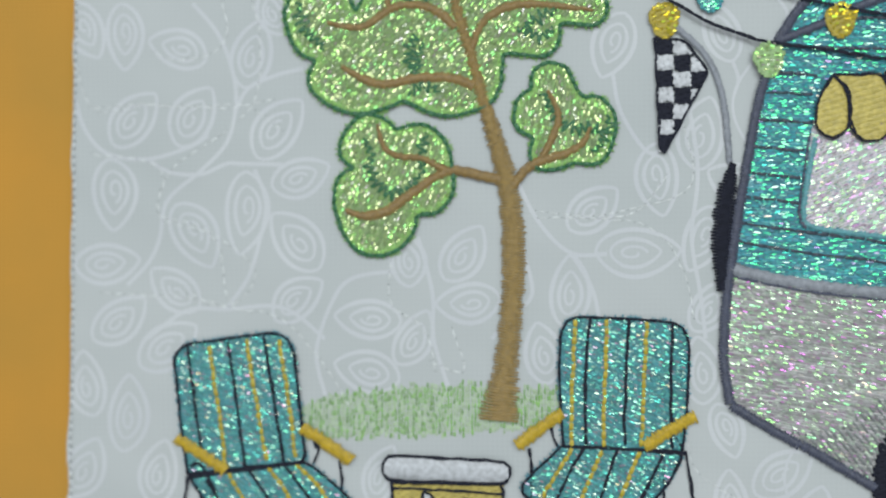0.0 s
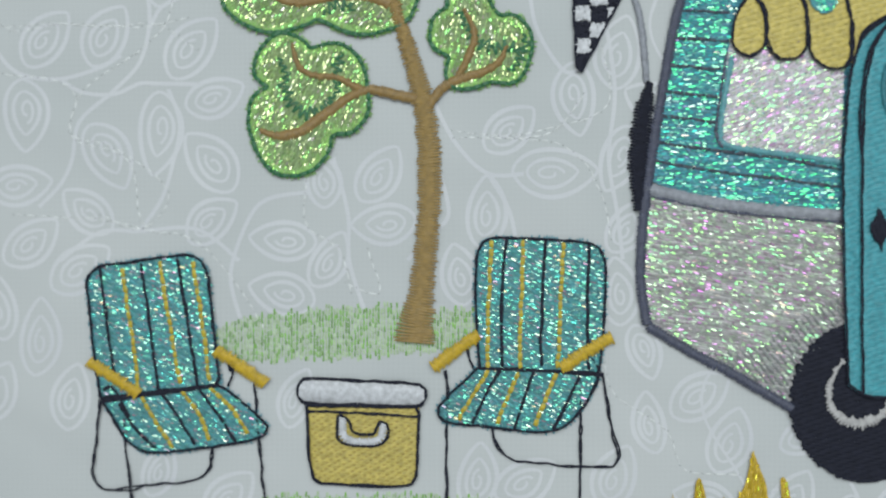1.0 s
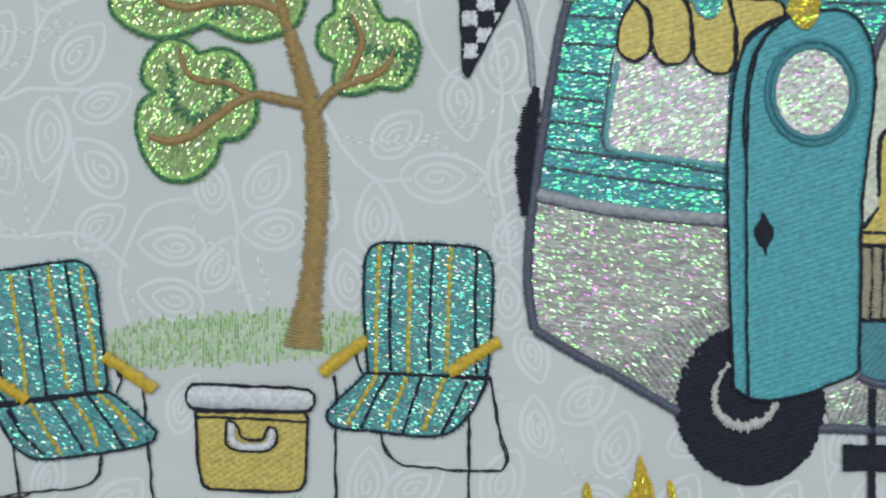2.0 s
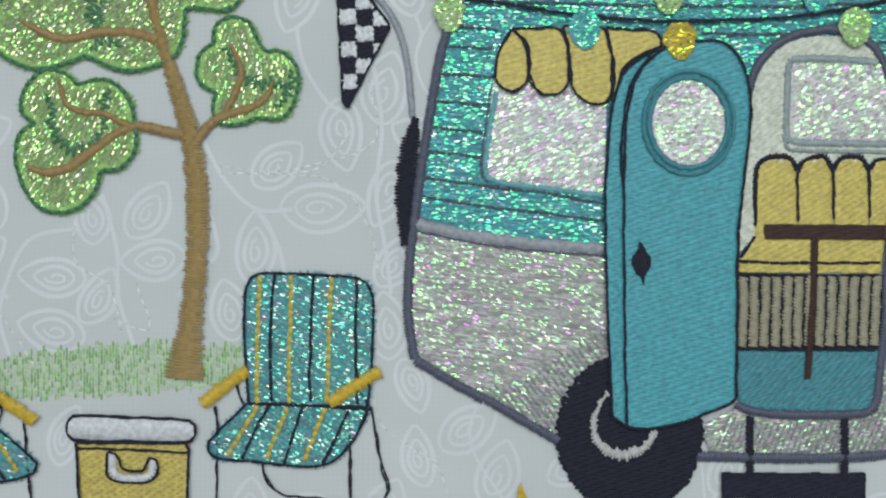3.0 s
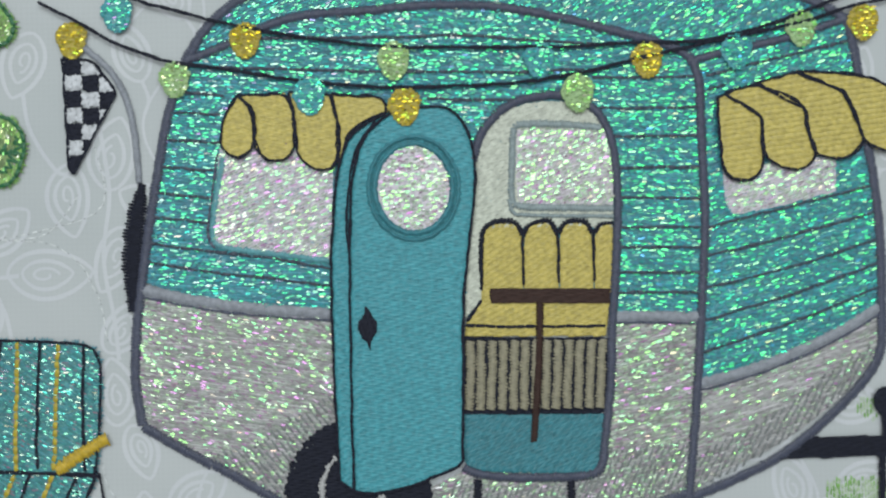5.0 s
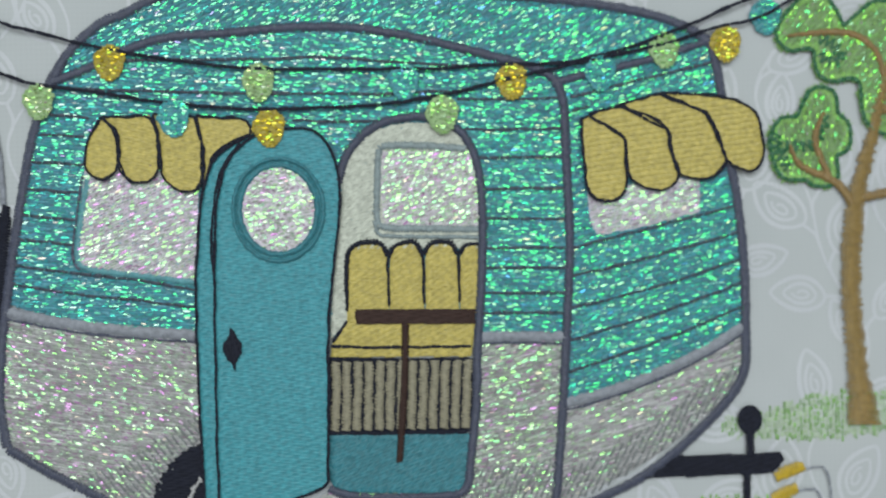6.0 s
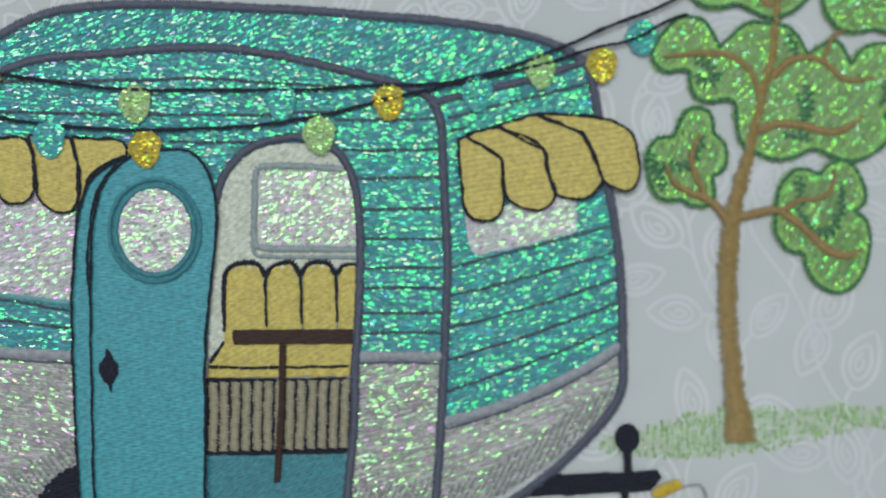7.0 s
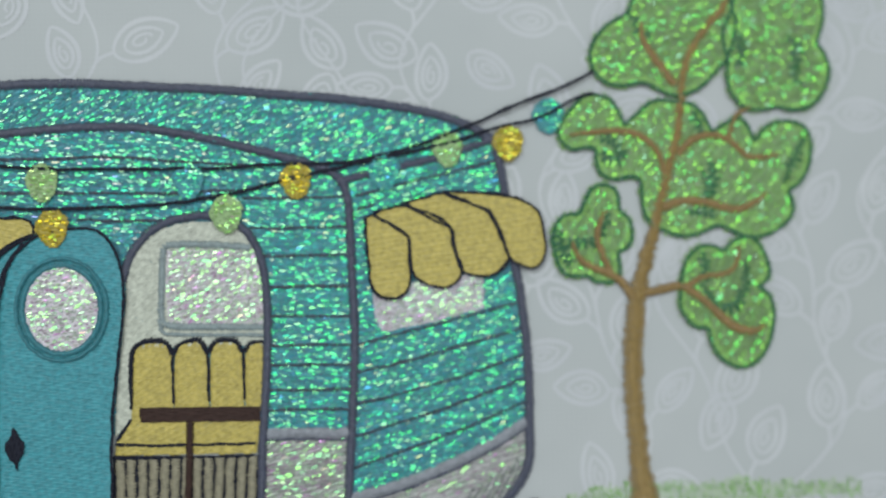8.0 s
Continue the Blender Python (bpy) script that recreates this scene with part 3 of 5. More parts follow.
# ---- grass ----
def grass(name, top, low, label):
    a, b = spline(top), spline(low)
    segs, pale = [], []
    x = a[0, 0]
    while x < a[-1, 0]:
        hi, lo = np.interp(x, a[:, 0], a[:, 1]), np.interp(x, b[:, 0], b[:, 1])
        y = hi + rng.uniform(-0.9, 0.6)
        lo += rng.uniform(-0.3, 0.5)
        top = y
        patch = 0.5 + 0.5 * math.sin(x * 0.33 + 0.8) * math.sin(x * 0.09)
        deep_column = rng.random() < 0.15 + 0.6 * patch
        while y > lo:
            run = rng.uniform(0.85, 1.15)
            odd = rng.random() < (0.4 if y > top - 1.0 or y - run < lo else 0.3)
            (segs if deep_column != odd else pale).append((x + rng.normal(0, 0.05), y, x + rng.normal(0, 0.05), y - run))
            y -= run * 1.02
        x += rng.uniform(0.46, 0.58)
    ob = tagged(new(name), label, "grass", kind="stuff")
    tagged(sew("blades", np.array(segs), GRASS, ob, 0.03, 0.36, 0.08, follow=True, joined=False), kind="stuff")
    tagged(sew("pale_blades", np.array(pale), GRASS_PALE, ob, 0.02, 0.36, 0.07, follow=True, joined=False), kind="stuff")
    return ob


grass("grass_patch", [(-15.7, 14.1), (-10.9, 15.7), (-1.9, 17.0), (6.1, 17.6), (14.0, 17.8), (21.9, 17.0), (30.8, 17.3)], [(-15.8, 7.7), (-9.0, 8.1), (6.0, 8.7), (21.9, 9.7), (30.8, 10.7)],
      "pale green upright grass stitches under the tree")
grass("grass_patch", [(-7.9, -16.8), (-2.1, -15.6), (7.9, -15.9), (17.8, -15.5), (32.7, -16.0)], [(-7.9, -24.0), (7.8, -24.4), (32.6, -22.8)], "pale green upright grass stitches below the cooler")
grass("grass_patch", [(185.7, 16.3), (194.4, 18.1), (201.6, 19.9), (209.8, 21.0), (219.1, 20.5), (228.4, 20.9), (237.5, 20.2), (251.3, 19.9)], [(185.6, 13.8), (194.3, 12.9), (205.5, 12.6), (219.9, 14.3), (230.3, 16.6), (237.4, 17.2), (251.2, 17.5)],
      "pale green grass stitches under the far tree")
grass("grass_patch", [(180.0, 2.0), (187.1, 2.6), (195.1, 2.0), (202.0, 0.9)], [(179.9, -4.6), (186.9, -5.8), (195.0, -6.0), (201.9, -5.1)], "pale green grass stitches below the hitch")


# ---- trees ----
def tree(name, m, label, leaf, cover):
    """One embroidered tree; m turns its own millimetres into the quilt's."""
    def put(pts):
        p = np.array(pts, float)
        return np.c_[p @ np.array(m[0][:2]) + m[0][2], p @ np.array(m[1][:2]) + m[1][2]]

    k = math.sqrt(abs(m[0][0] * m[1][1]))
    ob = thing(name, None, label, "tree")
    def clump(i, pts):
        p = put(pts)
        z = 0.1 + 0.03 * (5 - i)
        area = glitter("leaf_clump", p, 12 + 17 * i, leaf, LEAF_FILM, ob, z, cover, 14.0, size=(0.4, 1.05), wide=0.27)
        line = spline(p, True)
        t = tangents(line)
        turn_way = 1.0 if np.sum(line[:, 0] * np.roll(line[:, 1], -1) - np.roll(line[:, 0], -1) * line[:, 1]) > 0 else -1.0
        inner = line + np.c_[-t[:, 1], t[:, 0]] * (0.62 * k * turn_way)
        sew("pale_edge", satin_stitches(np.vstack([inner, inner[:1]]), 1.7 * k, 0.27, 0.3), LEAF_EDGE, area, z + 0.12, 0.36, 0.2, "light green stitched edge")
        cord("outline", np.vstack([p, p[:1]]), LEAF_DARK, area, z + 0.38, 0.6, False, 2, 1.6, "dark green outline")
        sew("loose_fringe", satin_stitches(np.vstack([line, line[:1]]), 1.0 * k, 0.2, 0.45), LEAF_EDGE, area, z + 0.02, 0.16, 0.14, "frayed light green thread fringe")

    clump(0, [(31.6, 99.2), (29.7, 103.1), (25.9, 106.0), (23.0, 107.6), (21.4, 111.2), (17.6, 114.6), (11.2, 117.2), (4.8, 115.9), (0.4, 111.7), (-1.3, 106.9), (-0.2, 101.4), (2.4, 98.0), (6.2, 94.5), (10.1, 92.4), (13.9, 92.2), (17.7, 93.9), (20.3, 94.4), (20.3, 94.4), (24.1, 93.3), (28.5, 94.0), (31.0, 96.5)])
    clump(1, [(0.4, 98.9), (0.4, 98.9), (1.7, 104.6), (-0.3, 109.0), (-1.6, 113.5), (-5.4, 117.0), (-11.9, 118.4), (-18.4, 116.6), (-20.9, 112.9), (-21.1, 107.9), (-19.6, 104.0), (-19.6, 104.0), (-22.4, 100.3), (-22.1, 95.9), (-18.8, 91.9), (-14.3, 90.6), (-10.4, 91.2), (-10.4, 91.2), (-7.2, 90.2), (-3.3, 90.6), (-0.2, 93.2), (0.7, 96.4)])
    clump(2, [(-18.5, 84.0), (-17.8, 80.0), (-15.8, 76.5), (-12.6, 75.1), (-12.6, 75.1), (-13.8, 73.9), (-14.3, 71.4), (-13.3, 69.4), (-10.8, 67.4), (-6.8, 65.8), (-3.3, 65.8), (0.2, 66.8), (2.5, 67.9), (2.5, 67.9), (4.3, 67.2), (7.3, 65.7), (11.3, 65.1)] + [(15.3, 66.1), (17.8, 67.1), (19.3, 69.0), (20.1, 72.5), (20.3, 76.0), (20.3, 76.0), (22.8, 76.0), (25.7, 75.4), (28.7, 75.9), (30.2, 78.3), (30.2, 81.5), (30.2, 81.5), (32.7, 81.1), (36.1, 80.7), (38.1, 82.2), (38.6, 84.7), (35.5, 88.7), (32.3, 91.3), (27.2, 90.8), (24.7, 87.6), (24.1, 85.5), (24.1, 85.5), (17.7, 90.7), (12.6, 90.9), (7.5, 90.1), (4.0, 85.3), (4.0, 85.3), (0.5, 87.7), (-2.7, 88.4), (-5.9, 83.6), (-5.9, 83.6), (-7.2, 86.4), (-11.0, 88.2), (-16.8, 87.7)])
    clump(3, [(-6.2, 56.0), (-6.2, 56.0), (-8.6, 58.0), (-8.7, 60.0), (-7.6, 62.8), (-5.3, 65.3), (-2.8, 65.5), (-0.3, 64.5), (1.2, 62.5), (1.2, 62.5), (3.7, 63.5), (6.8, 63.5), (9.2, 61.7), (10.7, 59.2), (11.2, 55.7), (11.5, 52.7), (10.7, 50.2), (8.2, 47.9), (4.7, 47.9), (4.7, 47.9), (4.7, 45.7), (3.3, 43.2), (1.1, 41.2), (-1.7, 40.5), (-4.9, 40.9), (-7.4, 43.3), (-8.9, 46.3), (-9.7, 49.8), (-9.6, 52.8), (-8.3, 55.2)])
    clump(4, [(22.4, 67.0), (23.7, 69.0), (25.5, 69.3), (25.5, 69.3), (25.2, 72.0), (26.7, 73.9), (29.7, 74.2), (31.7, 72.9), (33.1, 69.9), (34.1, 68.2), (34.1, 68.2), (37.1, 68.2), (39.2, 66.3), (40.0, 63.4), (39.0, 58.9), (37.0, 56.5), (34.6, 56.5), (32.6, 56.7), (32.6, 56.7), (30.1, 55.7), (27.6, 55.5), (25.7, 56.0), (24.9, 58.5), (25.7, 61.5), (25.7, 61.5), (23.7, 62.0), (22.2, 64.0)])

    def shading(pts):
        stitches = satin_stitches(spline(put(pts)), [0.9, 2.1, 2.6, 2.0, 0.8], 0.6, 0.55)
        sew("leaf_shading", stitches, LEAF_DARK, ob, 0.44, 0.42, 0.24, "dark green shading stitches")

    shading([(-3.8, 61.3), (-3.3, 56.8), (-2.0, 52.8), (1.2, 51.2), (4.7, 53.2), (6.0, 57.2)])
    shading([(6.4, 62.2), (6.2, 59.5), (5.2, 56.7)])
    shading([(4.8, 79.5), (3.5, 76.2), (4.3, 72.7)])
    shading([(-16.4, 85.6), (-15.2, 81.6), (-11.6, 76.8)])
    shading([(27.2, 69.0), (29.7, 65.0), (32.6, 62.4), (36.1, 62.9), (38.5, 61.4)])
    shading([(38.4, 65.0), (38.7, 61.8), (36.2, 58.4)])
    shading([(24.3, 79.4), (25.8, 81.9), (29.7, 83.8)])
    shading([(3.3, 69.2), (7.3, 70.7), (8.8, 69.2)])
    shading([(-2.2, 104.8), (-2.8, 101.0), (-1.5, 98.2)])
    shading([(-13.1, 105.3), (-15.7, 102.2), (-14.3, 97.7), (-16.9, 95.6)])
    shading([(6.3, 78.1), (4.4, 75.0), (6.4, 71.1)])
    shading([(29.2, 80.4), (26.7, 78.9), (22.9, 80.7)])
    shading([(22.7, 107.8), (20.8, 104.7), (17.7, 102.6)])
    shading([(6.9, 89.6), (8.2, 87.3), (5.7, 84.7)])

    trunk = [(19.3, 11.2), (19.3, 11.2), (19.45, 13.5), (20.0, 16.7), (20.6, 20.7), (21.6, 30.7), (22.1, 40.6), (21.4, 50.6), (20.5, 55.6), (19.0, 60.6), (17.4, 65.6), (16.1, 70.6), (14.6, 75.6), (13.2, 80.6), (11.8, 85.6), (10.7, 95.4), (8.1, 102.0), (1.7, 109.5), (-1.6, 114.0)]
    girth = [7.3, 7.3, 6.4, 5.6, 4.4, 4.1, 4.3, 4.0, 3.7, 3.2, 2.6, 2.2, 2.2, 2.1, 1.9, 1.9, 1.8, 1.6, 1.2]
    p = put(trunk)
    d = np.r_[0, np.cumsum(np.hypot(*np.diff(p, axis=0).T))]
    wide = np.interp(np.linspace(0, d[-1], 60), d, np.array(girth) * k).tolist()
    sew("trunk", satin_stitches(spline(p), wide, 0.26, 0.32), BARK, ob, 0.45, 0.34, 0.42, "golden brown satin-stitched trunk")
    def branch(pts, w):
        sew("branch", satin_stitches(spline(put(pts)), [v * k for v in w], 0.24, 0.12), TWIG, ob, 0.5, 0.4, 0.42, "brown satin-stitched branch")

    branch([(19.7, 53.8), (15.2, 54.8), (11.2, 55.5), (7.2, 53.7), (2.7, 50.5), (-0.8, 48.2), (-4.9, 47.5), (-7.7, 48.6)], [1.8, 2.0, 1.8, 1.7, 1.8, 2.0, 1.9, 0.7])
    branch([(10.2, 55.5), (5.7, 57.7), (2.2, 58.0), (-0.8, 59.6), (-2.0, 63.8)], [1.3, 1.2, 1.2, 1.1, 0.5])
    branch([(22.0, 52.6), (24.2, 55.6), (27.6, 57.3), (31.1, 58.3), (34.1, 60.0), (35.6, 62.9)], [1.6, 1.8, 1.8, 1.6, 1.3, 0.6])
    branch([(26.7, 57.0), (28.9, 61.0), (30.0, 65.0), (28.2, 69.4)], [1.2, 1.4, 1.4, 0.6])
    branch([(15.1, 70.4), (11.3, 71.8), (5.3, 71.9), (-0.7, 70.8), (-4.8, 72.0), (-8.3, 74.1)], [2.0, 1.9, 1.8, 1.8, 1.6, 0.7])
    branch([(11.9, 80.8), (8.8, 83.6), (4.8, 84.9), (0.3, 84.2), (-3.7, 81.3), (-7.2, 81.1), (-10.8, 81.9)], [1.6, 1.8, 1.6, 1.5, 1.4, 1.3, 0.5])
    branch([(14.9, 77.1), (16.3, 81.0), (19.3, 83.5), (22.8, 84.6), (28.2, 84.5), (36.1, 83.4)], [1.2, 1.4, 1.6, 1.4, 1.2, 0.6])
    branch([(12.4, 94.2), (16.4, 98.4), (19.6, 102.6), (20.2, 105.8)], [1.8, 1.9, 1.6, 0.8])
    branch([(0.2, 84.3), (-1.4, 88.9), (-4.6, 90.7)], [1.0, 1.1, 0.6])
    return ob


tree("tree", [(1.0, 0.0, 0.0), (0.0, 1.0, 0.0)], "embroidered tree with glittering green leaf clumps beside chairs", LEAF, 0.55)
tree("tree", [(-0.8189, 0.0189, 226.40), (0.0567, 0.9481, 3.06)], "embroidered tree with glittering green crown beyond the camper", LEAF_FAR_LIT, 0.38)


# ---- lawn chairs ----
def lawn_chair(label, back, seat, dark, gold, arms, legs):
    ob = thing("lawn_chair", None, label, "chair", "lawn chairs by the cooler")
    for name, pts, angle in (("backrest", back, -32), ("seat", seat, -36)):
        area = glitter(name, pts, angle, TEAL_CHAIR, CHAIR_FILM, ob, 0.12, 0.72, 13.0, size=(0.45, 1.15), wide=0.22, pitch=0.37, lean=14.0)
        rim = spline(list(pts) + list(pts[:1]))
        sew("loose_fringe", satin_stitches(rim, 0.7, 0.22, 0.45), TEAL_PALE, area, 0.16, 0.16, 0.14, "frayed teal thread fringe")
        cord("outline", list(pts) + list(pts[:1]), INK, area, 0.5, 0.38, False, 3, 1.6, "black stitched outline")
    for pts in dark:
        cord("dark_stripe", pts, INK, ob, 0.46, 0.5, False, 2, 1.8, "black stitched stripe")
    for pts in gold:
        sew("gold_stripe", run_stitches(spline(pts), 1.5, 1, 0.1, 0.08), YOLK, ob, 0.46, 0.75, 0.28, "gold stitched webbing stripe")
    for pts in legs:
        cord("leg", pts, INK, ob, 0.2, 0.36, False, 2, 1.9, "thin black double-stitched leg", 0.17)
    for pts in arms:
        band("armrest", pts, 2.35, GOLD, ob, 0.6, False, 0.24, 0.55, "gold satin-stitched armrest", 0.27)
    return ob


lawn_chair(
    "embroidered teal folding lawn chair with gold arms near the tree",
    [(-36.4, 1.4), (-36.4, 1.4), (-37.6, 9.9), (-38.4, 17.9), (-38.8, 21.9), (-37.7, 23.9), (-35.5, 24.9), (-28.9, 25.7), (-21.9, 26.6), (-18.9, 26.0), (-17.4, 23.8), (-16.7, 18.8), (-16.0, 11.9), (-15.2, 3.9), (-15.2, 3.9)],
    [(-36.2, 1.1), (-36.2, 1.1), (-15.0, 3.6), (-15.0, 3.6), (-12.0, 1.4), (-8.5, -1.6), (-6.8, -3.3), (-7.2, -5.0), (-10.0, -6.1), (-16.1, -7.1), (-24.1, -8.1), (-28.6, -8.1), (-31.7, -6.1), (-33.7, -3.1), (-35.2, -0.6)],
    [[(-36.4, 24.4), (-35.5, 16.9), (-34.3, 7.9), (-33.6, 3.9)], [(-29.1, 25.4), (-27.8, 15.9), (-26.1, 2.9)], [(-22.6, 26.3), (-21.0, 15.9), (-19.0, 3.4)], [(-33.1, 0.4), (-30.1, -4.1), (-26.6, -7.6)], [(-25.6, 2.4), (-22.1, -2.6), (-19.6, -6.9)],
     [(-18.8, 2.9), (-15.0, -2.1), (-12.5, -6.3)], [(-36.2, 0.7), (-30.1, 1.7), (-24.0, 2.4), (-15.2, 3.6)], [(-36.2, 2.9), (-34.1, 3.4), (-32.6, 0.4), (-31.1, -2.1)]],
    [[(-32.5, 24.4), (-30.8, 12.9), (-29.6, 2.9)], [(-25.7, 25.8), (-24.2, 15.9), (-22.2, 3.9)], [(-19.9, 25.6), (-18.4, 15.9), (-16.8, 4.4)], [(-29.1, 1.9), (-26.6, -2.6), (-23.6, -7.3)], [(-22.0, 2.9), (-18.5, -2.1), (-16.9, -6.1)], [(-17.0, 3.4), (-13.0, -0.6), (-10.0, -4.9)]],
    [[(-38.5, 7.9), (-34.1, 5.1), (-29.6, 2.1)], [(-15.8, 9.9), (-11.5, 7.1), (-7.0, 3.9)]],
    [[(-36.4, 0.9), (-37.4, -6.1), (-38.0, -12.1), (-36.8, -14.6), (-34.2, -15.1), (-26.2, -13.9), (-19.1, -13.1), (-17.1, -11.1), (-16.6, -7.1)], [(-32.3, -2.1), (-32.0, -7.1), (-31.7, -11.1), (-31.2, -16.3), (-31.1, -22.1)], [(-9.0, 3.9), (-8.5, -4.1), (-7.6, -13.0), (-6.9, -22.0)],
     [(-12.8, 7.4), (-13.0, 5.4), (-14.0, 3.4)], [(-13.8, 7.9), (-13.2, 5.9)]])
lawn_chair(
    "embroidered teal folding lawn chair beside the camper",
    [(30.6, 6.7), (30.6, 6.7), (30.1, 15.8), (30.1, 24.7), (30.6, 27.6), (32.0, 29.2), (34.8, 29.5), (41.7, 29.2), (49.5, 28.5), (51.5, 27.5), (52.5, 25.1), (52.4, 16.7), (51.9, 9.9), (51.4, 5.9), (51.4, 5.9)],
    [(30.3, 6.7), (30.3, 6.7), (51.6, 5.7), (51.6, 5.7), (49.9, 2.0), (47.9, -1.0), (45.5, -3.4), (42.5, -4.4), (37.6, -4.2), (31.7, -3.5), (25.8, -3.0), (24.0, -2.5), (23.3, -1.0), (24.3, 1.0), (27.3, 3.9)],
    [[(35.5, 29.2), (34.7, 21.7), (34.5, 6.9)], [(42.2, 29.1), (41.6, 17.7), (41.3, 6.9)], [(49.8, 28.3), (49.5, 16.7), (49.7, 6.4)], [(34.2, 6.4), (31.7, 2.0), (29.3, -3.0)], [(40.1, 5.9), (38.6, 2.0), (36.6, -4.0)],
     [(48.0, 5.4), (45.5, 0.0), (43.3, -4.1)], [(30.3, 6.7), (40.6, 6.3), (52.0, 5.5)]],
    [[(32.8, 29.1), (32.3, 17.8), (32.0, 6.4)], [(38.4, 29.2), (37.9, 15.8), (37.7, 6.4)], [(45.3, 28.7), (44.6, 11.8), (44.0, 6.4)], [(32.2, 6.4), (29.8, 2.5), (26.8, -2.5)], [(37.5, 6.1), (35.7, 2.0), (33.7, -3.0)], [(44.0, 5.9), (42.1, 1.5), (40.4, -3.5)]],
    [[(22.5, 6.7), (26.3, 9.7), (30.5, 12.6)], [(44.8, 6.7), (49.5, 9.7), (53.7, 12.1)]],
    [[(24.6, 6.4), (25.0, 2.0), (24.8, -7.0), (24.8, -16.1), (24.5, -21.8)], [(48.2, 5.4), (48.2, -2.9), (48.0, -16.0), (48.2, -21.7)],
     [(52.0, 5.9), (53.3, -2.0), (54.8, -7.9), (54.3, -10.3), (50.4, -10.6), (45.5, -10.3), (37.6, -9.7), (35.2, -8.9), (33.7, -6.9), (32.7, -3.7)], [(28.3, 9.9), (29.6, 6.7)], [(49.9, 8.9), (51.6, 5.9)]])

# ---- cooler ----
cooler = thing("cooler", None, "embroidered yellow cooler box with white lid between chairs", "cooler")
body_pts = [(0.2, 0.1), (0.2, 0.1), (20.1, -0.2), (20.1, -0.2), (19.8, -6.0), (19.4, -12.4), (18.6, -13.7), (15.8, -14.1), (7.9, -13.8), (2.4, -13.5), (1.2, -12.0), (0.6, -7.0)]
lid_pts = [(-0.5, 4.7), (2.0, 4.9), (10.0, 4.5), (19.9, 3.9), (21.1, 2.9), (21.4, 1.8), (20.7, 0.5), (19.4, -0.0), (10.0, 0.2), (0.5, 0.5), (-1.0, 1.4), (-1.5, 2.9)]
body = dense("body", body_pts, 8, YELLOW, cooler, 0.12, 2.4, "woven-looking straw yellow body", trim=0.21, h=0.17, under=YELLOW_DIP_SHADE)
cord("outline", body_pts + body_pts[:1], INK, body, 0.5, 0.42, False, 3, 1.6, "black outline")
cord("rim_line", [(0.3, -0.9), (6.0, -1.0), (13.9, -1.4), (20.1, -1.8)], INK, body, 0.48, 0.4)
lid = band("lid", [(-1.0, 2.8), (10.0, 2.3), (20.9, 1.9)], [3.6, 4.2, 4.3, 4.3, 4.3, 4.2, 3.4], WHITE, cooler, 0.3, False, 0.08, 0.7, "white satin-stitched lid", 0.2, 0.0)
cord("outline", lid_pts + lid_pts[:1], INK, lid, 0.55, 0.45, False, 3, 1.6, "black outline")
grip = band("handle", [(6.6, -2.0), (6.6, -5.2), (8.1, -6.1), (10.9, -6.3), (13.3, -5.8), (13.7, -3.0)], 1.5, WHITE, cooler, 0.55, False, 0.08, 0.4, "white handle")
cord("outline", [(5.8, -1.5), (5.7, -5.0), (6.7, -6.5), (10.9, -7.0), (14.1, -6.3), (14.7, -3.5), (13.7, -2.4), (12.7, -3.0), (12.1, -4.8), (8.4, -4.6), (7.8, -2.2), (6.0, -1.5)], INK, grip, 0.7, 0.4, False, 2, 1.4, "black outline")

# ---- pennant on its pole ----
pennant = thing("pennant_flag", None, "black and white chequered pennant on grey bent pole", "flag")
band("pole", [(49.9, 80.8), (54.3, 77.0), (57.2, 72.6), (58.7, 67.6), (59.4, 62.2), (59.8, 56.3)], 1.2, TRIM_GREY, pennant, 0.25, False, 0.1, 0.3, "grey satin-stitched pole")


def clip(poly, shape):
    """The part of a convex outline inside another that runs clockwise."""
    for i in range(len(shape)):
        a, b = np.array(shape[i]), np.array(shape[(i + 1) % len(shape)])
        keep = []
        for j in range(len(poly)):
            p, q = np.array(poly[j - 1]), np.array(poly[j])
            u, v = ((b - a)[0] * (r - a)[1] - (b - a)[1] * (r - a)[0] for r in (p, q))
            if (u <= 0) != (v <= 0):
                keep.append(tuple(p + (q - p) * (u / (u - v))))
            if v <= 0:
                keep.append(tuple(q))
        poly = keep
        if len(poly) < 3:
            return []
    return poly


flag_shape = [(46.9, 78.5), (52.0, 77.9), (56.1, 72.3), (48.5, 58.3), (47.7, 58.5)]
fx, fy = flag_shape[0]
for r in range(8):
    for c in range(4):
        x, y = fx + 0.1 + 3.1 * c, fy - 2.85 * r - (0.2 * c)
        cell = clip([(x, y), (x + 3.1, y), (x + 3.1, y - 2.85), (x, y - 2.85)], flag_shape)
        if len(cell) > 2:
            line = np.array(cell)
            s = fill_stitches(line, 78 if (r + c) % 2 else 4, 0.36, 3.2, 0.3)
            if len(s):
                sew("chequer", s, WHITE if (r + c) % 2 else INK, pennant, 0.2 + 0.06 * ((r + c + 1) % 2), 0.5, 0.26)
cord("outline", [p for p in flag_shape for _ in range(2)] + flag_shape[:1] * 2, INK, pennant, 0.35, 0.4, False, 2, 1.4, "black outline", 0.12)

def oval(cx, cy, rx, ry, n=40):
    return [(cx + rx * math.cos(a), cy + ry * math.sin(a)) for a in np.linspace(0, 2 * math.pi, n, endpoint=False)]


